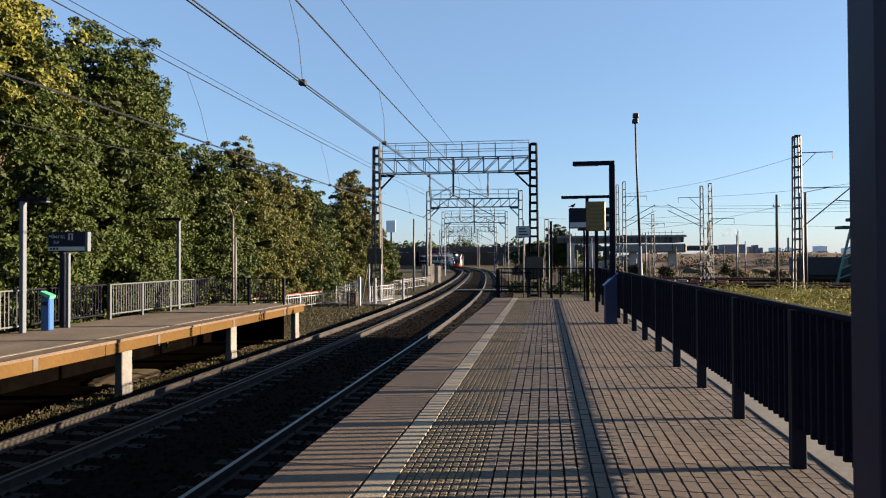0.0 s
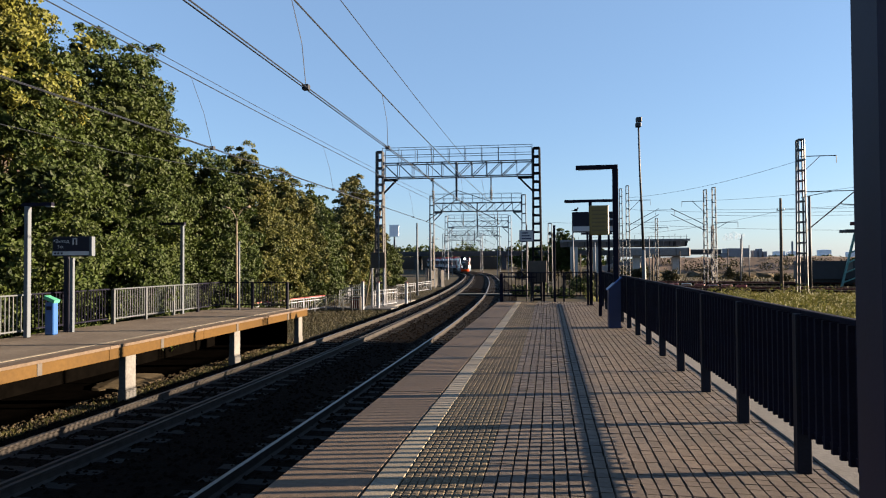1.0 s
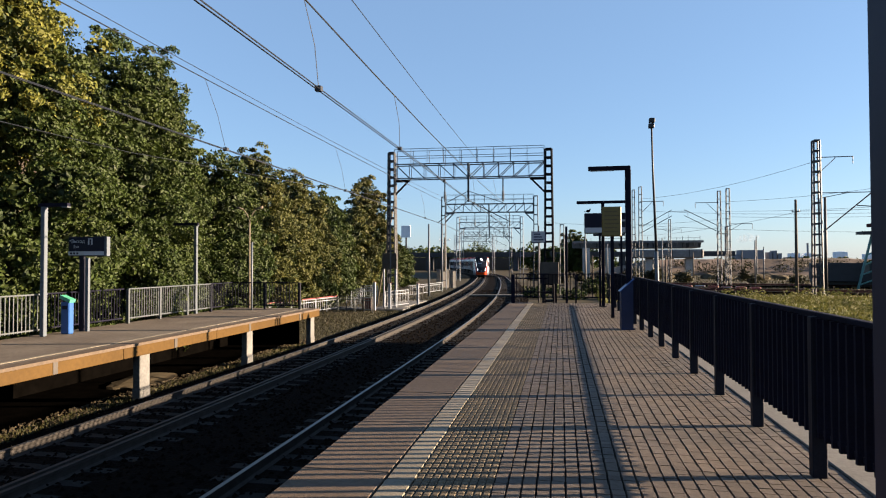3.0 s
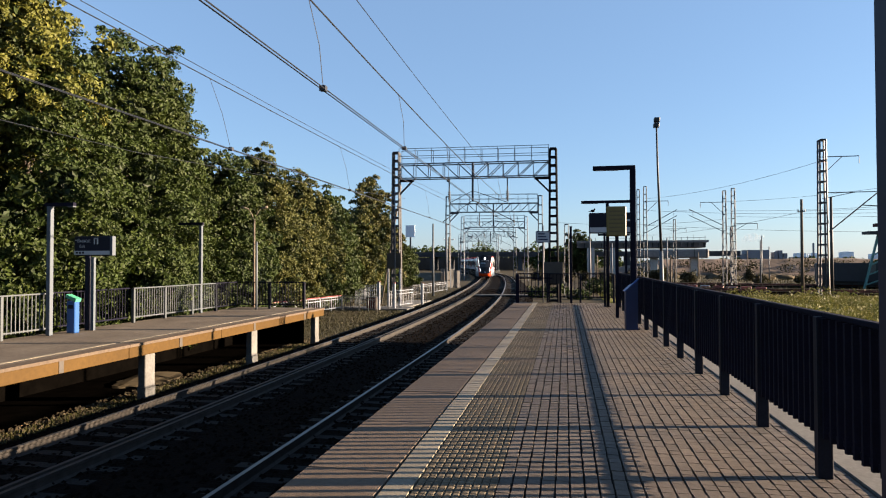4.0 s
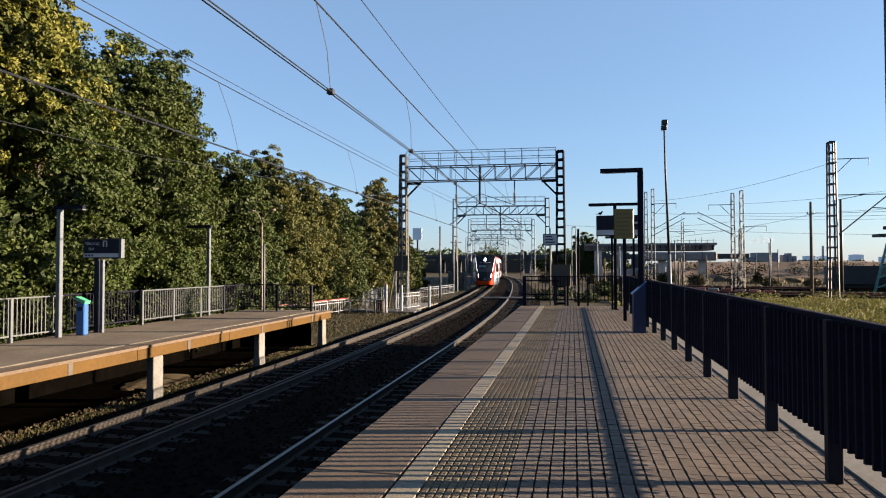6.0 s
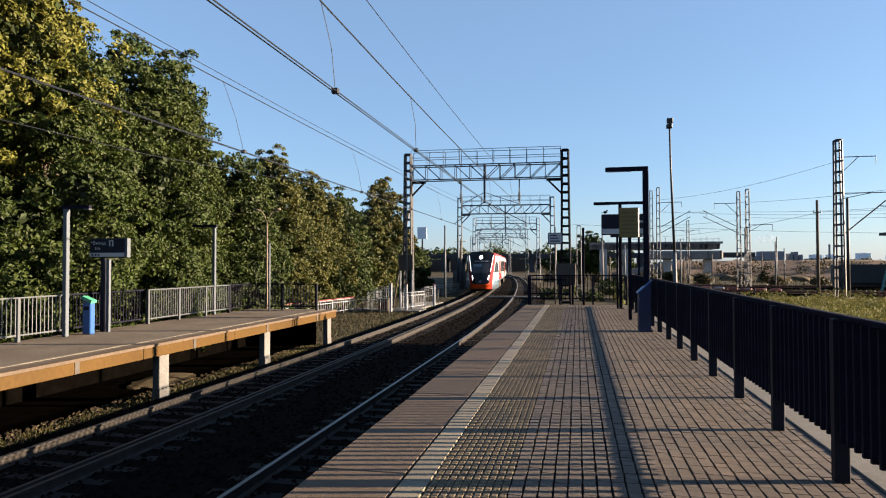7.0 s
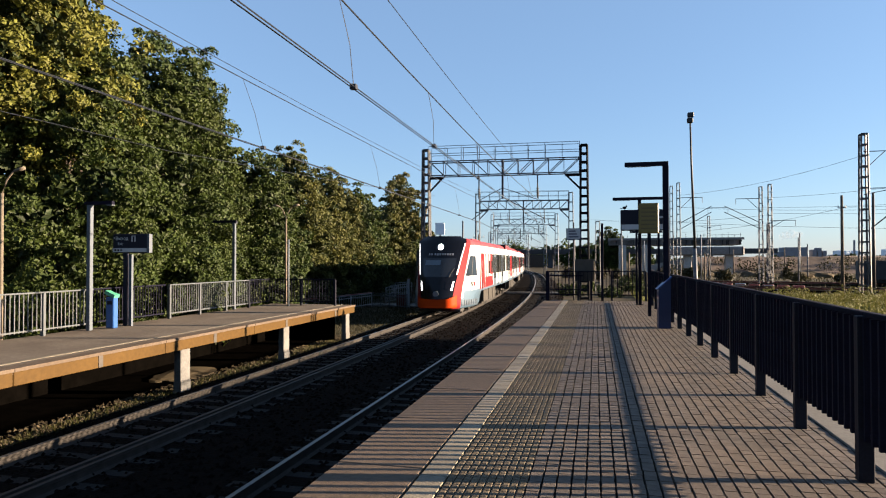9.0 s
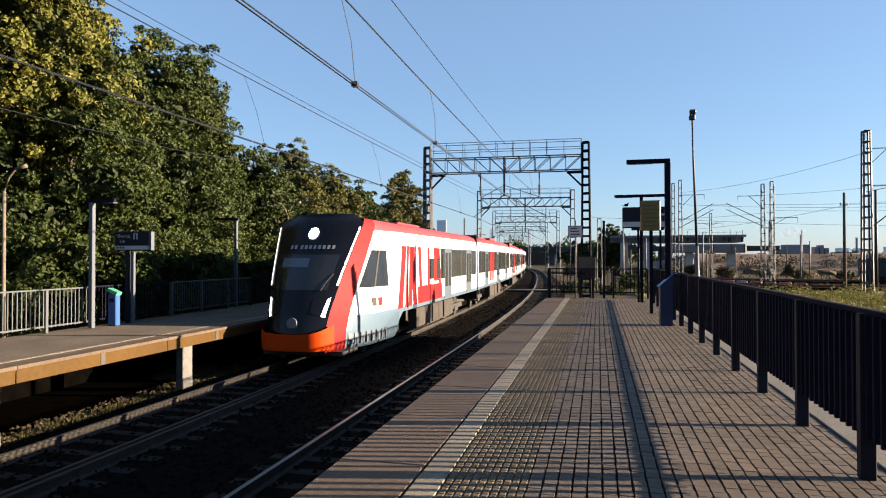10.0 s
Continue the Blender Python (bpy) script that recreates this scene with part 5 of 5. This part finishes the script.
# unfinished overpass with two decks
ov = thing("overpass", 18.6, 152, -1.75, "unfinished grey concrete overpass with two stacked girders on piers", "overpass")
box_part("upper_girder", (-16, 11.5, -5, 5, 6.5, 8.0), M_BRIDGE, ov, bevel=0.1)
box_part("lower_girder", (-4, 11.6, -8, -5.2, 4.2, 6.1), M_BRIDGE, ov, bevel=0.3)
box_part("deck_edge", (-16, 12, -5.6, -5.05, 7.62, 8.1), M_BRIDGE, ov)
for k in range(23):
    x = -15.6 + 1.22 * k
    bm = bmesh.new()
    quad_box(bm, x, x + 0.14, -5.62, -5.0, 6.55, 7.6)
    beam(bm, (x + 0.07, -6.3, 7.5), (x + 0.07, -5.0, 6.6), 0.12)
    part("formwork_bracket", bm, M_DSTEEL if k % 3 else M_BRIDGE, ov)
    if k % 2 or k > 15:
        box_part("guard_post", (x, x + 0.07, -5.5, -5.43, 8.1, 8.75 + 0.25 * (k % 3)), M_DSTEEL, ov)
for x0, x1 in ((-9.0, -4.2), (3.0, 11.4)):
    box_part("guard_rail", (x0, x1, -5.49, -5.44, 8.62, 8.68), M_DSTEEL, ov)
for x in (-13, -8, 0.5, 8.8):
    box_part("pier", (x - 0.8, x + 0.8, -6.8, -5.4, 0, 4.2 if x > -4 else 6.5), M_PIER, ov, bevel=0.1)
for x in (-2, 1.5, 5, 8.5, 11):
    box_part("girder_joint", (x, x + 0.15, -8.03, -7.99, 4.5, 6.1), M_DSTEEL, ov)
    box_part("stiffener", (x, x + 0.25, -5.1, -5.0, 6.5, 7.5), M_DSTEEL, ov)

# bare earth bank behind the far tracks
bm = bmesh.new()
nx, ny = 90, 12
g3 = []
for j in range(ny + 1):
    row = []
    for i in range(nx + 1):
        x, y = 8 + i * 2.2, 165 + j * 3.0
        rise = min(1, j / 5) * min(1, i / 8)
        z = -1.8 + rise * (4.0 + 0.6 * noise.noise(Vector((x * 0.06, y * 0.05, 1)))) + 0.25 * noise.noise(Vector((x * 0.5, y * 0.5, 2)))
        row.append(bm.verts.new((x, y, z)))
    g3.append(row)
for a, b in zip(g3, g3[1:]):
    for i in range(nx):
        bm.faces.new((a[i], a[i + 1], b[i + 1], b[i]))
struct("earth_bank", bm, M_EMB, "bare brown earth bank with dry weeds", "bank")

# far rail yard strips, low barrier and wall
bm = bmesh.new()
for k, (x0, x1, y) in enumerate(((6, 60, 74), (6, 70, 82), (8, 70, 92), (8, 70, 100))):
    beam(bm, (x0, y + 2, -1.62), (x1, y - 14, -1.62), 2.6, 0.3)
struct("far_ballast", bm, M_BALLAST, "dark ballast strips of the far tracks", "ballast")
for k, (x0, y0, x1, y1) in enumerate(((6, 76.5, 60, 60.5), (6, 78, 60, 62), (8, 94.5, 70, 78.5), (8, 96, 70, 80))):
    bm = bmesh.new()
    beam(bm, (x0, y0, -1.42), (x1, y1, -1.42), 0.12, 0.18)
    tagged(part("far_rail", bm, M_RUSTRED), "rusty rail of the far tracks", "rail", "far rails")
for k in range(10):
    t = thing("barrier_segment", 10.5 + 1.25 * k, 88.5 - 1.2 * k, -1.75, "red and white plastic road barrier", "barrier", "red and white barriers")
    box_part("block", (-0.58, 0.58, -0.2, 0.2, 0, 0.5), M_REDP if k % 5 else M_WPIPE, t, bevel=0.06)
    box_part("band", (-0.5, 0.5, -0.215, -0.201, 0.34, 0.42), M_WPIPE if k % 5 == 2 else M_REDP, t)
for k in range(8):
    t = thing("freight_wagon", 34.5 + 7.4 * k, 87 - 1.6 * k, -1.75, "dark low freight wagon standing on far tracks", "wagon", "far wagons", -12)
    box_part("body", (-3.5, 3.5, -1.4, 1.4, 0.9, 3.2), M_DSTEEL, t, bevel=0.05)
    box_part("frame", (-3.4, 3.4, -1.0, 1.0, 0.5, 0.899), M_TUNDER, t)
    for s in (-2.2, 2.2):
        tb = bmesh.new()
        tube(tb, [(s, -0.8, 0.45), (s, 0.8, 0.45)], 0.45, 12)
        part("wheelset", tb, M_RUST, t)
        box_part("pale_panel", (s - 0.35, s + 0.35, -1.42, -1.402, 1.9, 3.0), M_KERB, t)
tw = thing("crane_tower", 36.8, 84.0, -1.75, "teal steel tower with a platform on top", "tower")
bm = bmesh.new()
for s in (-0.9, 0.9):
    beam(bm, (s * 1.4 - 0.6, 0, 0), (s * 0.6 + 0.7, 0, 8.2), 0.22)
for k in range(6):
    beam(bm, (-1.6 + 0.32 * k, 0, 0.6 + 1.2 * k), (1.0 - 0.02 * k, 0, 1.6 + 1.2 * k), 0.14)
part("frame", bm, mat("teal_paint", (0.05, 0.16, 0.15), 0.5, var=0.2), tw)
box_part("platform", (-1.6, 3.0, -1, 1, 6.6, 6.95), M_DSTEEL, tw)
box_part("cabin", (-0.5, 1.5, -0.8, 0.8, 7.5, 7.9), M_RUSTRED, tw, bevel=0.05)

# road bridge across the line, far off
br = thing("road_bridge", -10, 262, -1.75, "dark concrete road bridge over the railway", "bridge")
box_part("deck", (-95, 75, -5, 5, 5.6, 7.0), M_RBRIDGE, br)
box_part("parapet", (-95, 75, -5.3, -5.01, 6.5, 7.5), M_RBRIDGE, br)
for x in (-44, -37, -25, -8, 4, 16, 34, 52):
    box_part("pier", (x - 0.9, x + 0.9, -4, 4, 0, 5.6), M_RBRIDGE, br)
# dark wall added behind the piers as the shade under the bridge
box_part("underbridge_shade_wall", (-95, -12, 14, 15, 0, 5.4), M_BROWNB, br)
box_part("abutment", (-95, -58, -4.5, 4.5, 0, 5.6), M_RBRIDGE, br)

def woods(name, x0, x1, y0, y1, z0, z1, count, size, material, label, seed):
    rng = np.random.default_rng(seed)
    lobes = []
    n = max(6, int((x1 - x0) / 3))
    for k in range(n):
        r = rng.uniform(2.0, 4.0) * (z1 - z0) / 8
        lobes.append(((x0 + (x1 - x0) * (k + rng.random()) / n, rng.uniform(y0, y1), z0 + (z1 - z0) * rng.uniform(0.25, 0.7)), (r * 1.4, r, (z1 - z0) * rng.uniform(0.3, 0.5))))
    return tagged(new(name, leaf_mesh(name, lobes, count, size, material, seed)), label, "trees", "", "stuff")


woods("far_woods", -160, 20, 300, 340, -2, 9, 22000, (0.5, 1.0), M_LEAF, "green far wood behind the road bridge", 51)
woods("far_woods", -75, -38, 120, 150, -2, 5.5, 9000, (0.25, 0.45), M_LEAF, "green trees beside the line", 52)
woods("far_woods", 66, 150, 150, 170, -2, 1.6, 8000, (0.3, 0.5), M_LEAFD, "low green bushes behind the far tracks", 53)
woods("far_woods", 20, 300, 380, 420, -2, 3.4, 16000, (0.7, 1.2), M_LEAFD, "far belt of trees on the horizon", 54)
woods("line_bushes", -4.0, 8.0, 58, 70, -2.2, -0.2, 6000, (0.09, 0.16), M_LEAF, "low bushes past the platform end", 55)
woods("line_bushes", -4.5, 20.0, 100, 118, -2.2, 0.3, 8000, (0.12, 0.22), M_VERGE, "low bushes past the platform end", 56)

# distant town
rng = random.Random(8)
for k in range(20):
    x = 405 + k * 24 + rng.uniform(-8, 8)
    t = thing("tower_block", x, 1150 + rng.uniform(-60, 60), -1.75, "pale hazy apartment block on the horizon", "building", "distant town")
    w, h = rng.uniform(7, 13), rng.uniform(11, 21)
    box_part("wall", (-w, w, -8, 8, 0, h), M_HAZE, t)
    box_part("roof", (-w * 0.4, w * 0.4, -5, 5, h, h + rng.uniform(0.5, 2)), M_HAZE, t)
pl = thing("power_plant", 169, 620, -1.75, "hazy grey power plant with cooling stacks on the horizon", "building")
box_part("hall", (-9, 9, -10, 10, 0, 14), M_PLANT, pl)
box_part("annex", (-16, -9.01, -8, 8, 0, 10), M_PLANT, pl)
for x, h in ((16, 12), (20, 13.5), (24, 11)):
    box_part("tank", (x - 1.5, x + 1.5, -5, 5, 0, h), M_PLANT, pl)
box_part("roof_deck", (30, 42, -6, 6, 5.5, 7.5), M_PLANT, pl)
box_part("roof_leg", (35, 37, -4, 4, 0, 5.5), M_PLANT, pl)
box_part("stack", (48, 49, -1, 1, 0, 20), M_PLANT, pl)
M_STEAM = mat("steam", (0.75, 0.76, 0.80), 1.0, var=0.05, scale=0.05, spec=0.0)
nt = M_STEAM.node_tree
clear = nt.nodes.new("ShaderNodeBsdfTransparent")
mx = nt.nodes.new("ShaderNodeMixShader")
mx.inputs[0].default_value = 0.07
nt.links.new(clear.outputs[0], mx.inputs[1])
nt.links.new(nt.nodes["Principled BSDF"].outputs[0], mx.inputs[2])
nt.links.new(mx.outputs[0], nt.nodes["Material Output"].inputs["Surface"])
bm = bmesh.new()
for x, z, q in ((0, 0, 2.6), (3.2, 1.2, 3.4), (7.0, 2.0, 3.8), (11.0, 1.0, 3.0), (14.0, 2.4, 2.4)):
    ball = bmesh.ops.create_icosphere(bm, subdivisions=3, radius=q)
    for v in ball["verts"]:
        v.co = v.co * (1 + 0.3 * noise.noise(v.co * 0.5 + Vector((x, 0, z)))) + Vector((162 + x, 625, 22 + z))
for f in bm.faces:
    f.smooth = True
tagged(part("steam_plume", bm, M_STEAM), "pale thin steam drifting above the power plant", "steam", "", "stuff")

# ---- grass ----
def grass(name, count, place, height, label, seed, material=M_GRASS):
    rng = np.random.default_rng(seed)
    p = np.array([place(rng) for _ in range(count)])
    h = rng.uniform(*height, count)
    th = rng.uniform(0, math.tau, count)
    w = h * 0.05 + 0.010
    side = np.stack([np.cos(th), np.sin(th), 0 * th], 1) * w[:, None]
    lean = rng.normal(size=(count, 3)) * 0.28 * h[:, None]
    lean[:, 2] = h
    v = np.stack([p - side, p + side, p + lean * 0.6 + side * 0.9, p + lean], 1)
    idx = np.arange(count)[:, None] * 4
    f = np.concatenate([idx + [0, 1, 2], idx + [0, 2, 3]], 1).reshape(-1, 3)
    me = bpy.data.meshes.new(name)
    me.from_pydata(v.reshape(-1, 3).tolist(), [], f.tolist())
    me.materials.append(material)
    return tagged(new(name, me), label, "grass", "", "stuff")


def meadow(rng):
    y = 16 + 48 * rng.random()
    x = 3.2 + (y * 0.62 - 3.0) * rng.random()
    return x, y, -1.78


grass("tall_grass", 60000, meadow, (0.18, 0.5), "tall dry yellow-green grass beyond the railing", 61)
grass("trackside_grass", 11000, lambda r: (r.uniform(-10.7, -9.35), 6.5 + 18 * r.random(), -1.77), (0.04, 0.13), "short dry grass under and beside the platform", 62, M_DRY)
grass("verge_grass", 36000, lambda r: (r.uniform(-18, -10.6), 26 + 60 * r.random() ** 1.3, -1.80), (0.05, 0.13), "short dry grass along the line", 63, M_VERGE)
scatter_stones("verge_stones", 5000, lambda r: (r.uniform(-11.1, -9.2), 6.5 + 20 * r.random(), -1.74), (0.03, 0.08), M_RUBBLE, "loose stones and rubble under the platform edge", 9)
wrng = random.Random(64)
lobes = []
for k in range(420):
    y = 18 + 46 * wrng.random()
    x = 3.4 + (y * 0.66 - 3.0) * wrng.random()
    w = wrng.uniform(0.25, 0.75)
    lobes.append(((x, y, -1.7 + w * 0.45), (w, w, w * wrng.uniform(0.6, 1.1))))
tagged(new("meadow_weeds", leaf_mesh("meadow_weeds", lobes, 90000, (0.028, 0.07), M_GRASS, 64, 12, 0.12)), "bushy yellow-green weeds beyond the railing", "weeds", "", "stuff")
woods("bank_weeds", 20, 150, 166, 182, -1.8, 2.2, 9000, (0.16, 0.3), M_VERGE, "dry weeds on the earth bank", 65)
grass("yard_grass", 14000, lambda r: (5 + 70 * r.random(), 58 + 105 * r.random() ** 1.2, -1.80), (0.15, 0.7), "dry weeds between the far tracks", 66, M_VERGE)
woods("yard_bushes", 26, 70, 96, 128, -2.0, 0.0, 7000, (0.12, 0.24), M_VERGE, "dry brown bushes between the far tracks", 67)
rng = random.Random(21)
for k in range(9):
    x, y = 14 + 5.2 * k + rng.uniform(-1, 1), rng.uniform(118, 150)
    bm = bmesh.new()
    bmesh.ops.create_icosphere(bm, subdivisions=3, radius=1.0)
    for v in bm.verts:
        n = 1 + 0.35 * noise.noise(v.co * 1.7 + Vector((k * 3.1, 0, 0)))
        v.co = Vector((v.co.x * 3.4 * n, v.co.y * 2.4 * n, max(-0.1, v.co.z) * 1.2 * n + 0.12 * noise.noise(v.co * 6)))
    ob = tagged(part("earth_mound", bm, M_RUBBLE), "heap of dug brown earth beside the far tracks", "heap", "earth heaps")
    ob.location = (x, y, -1.8)


motions()
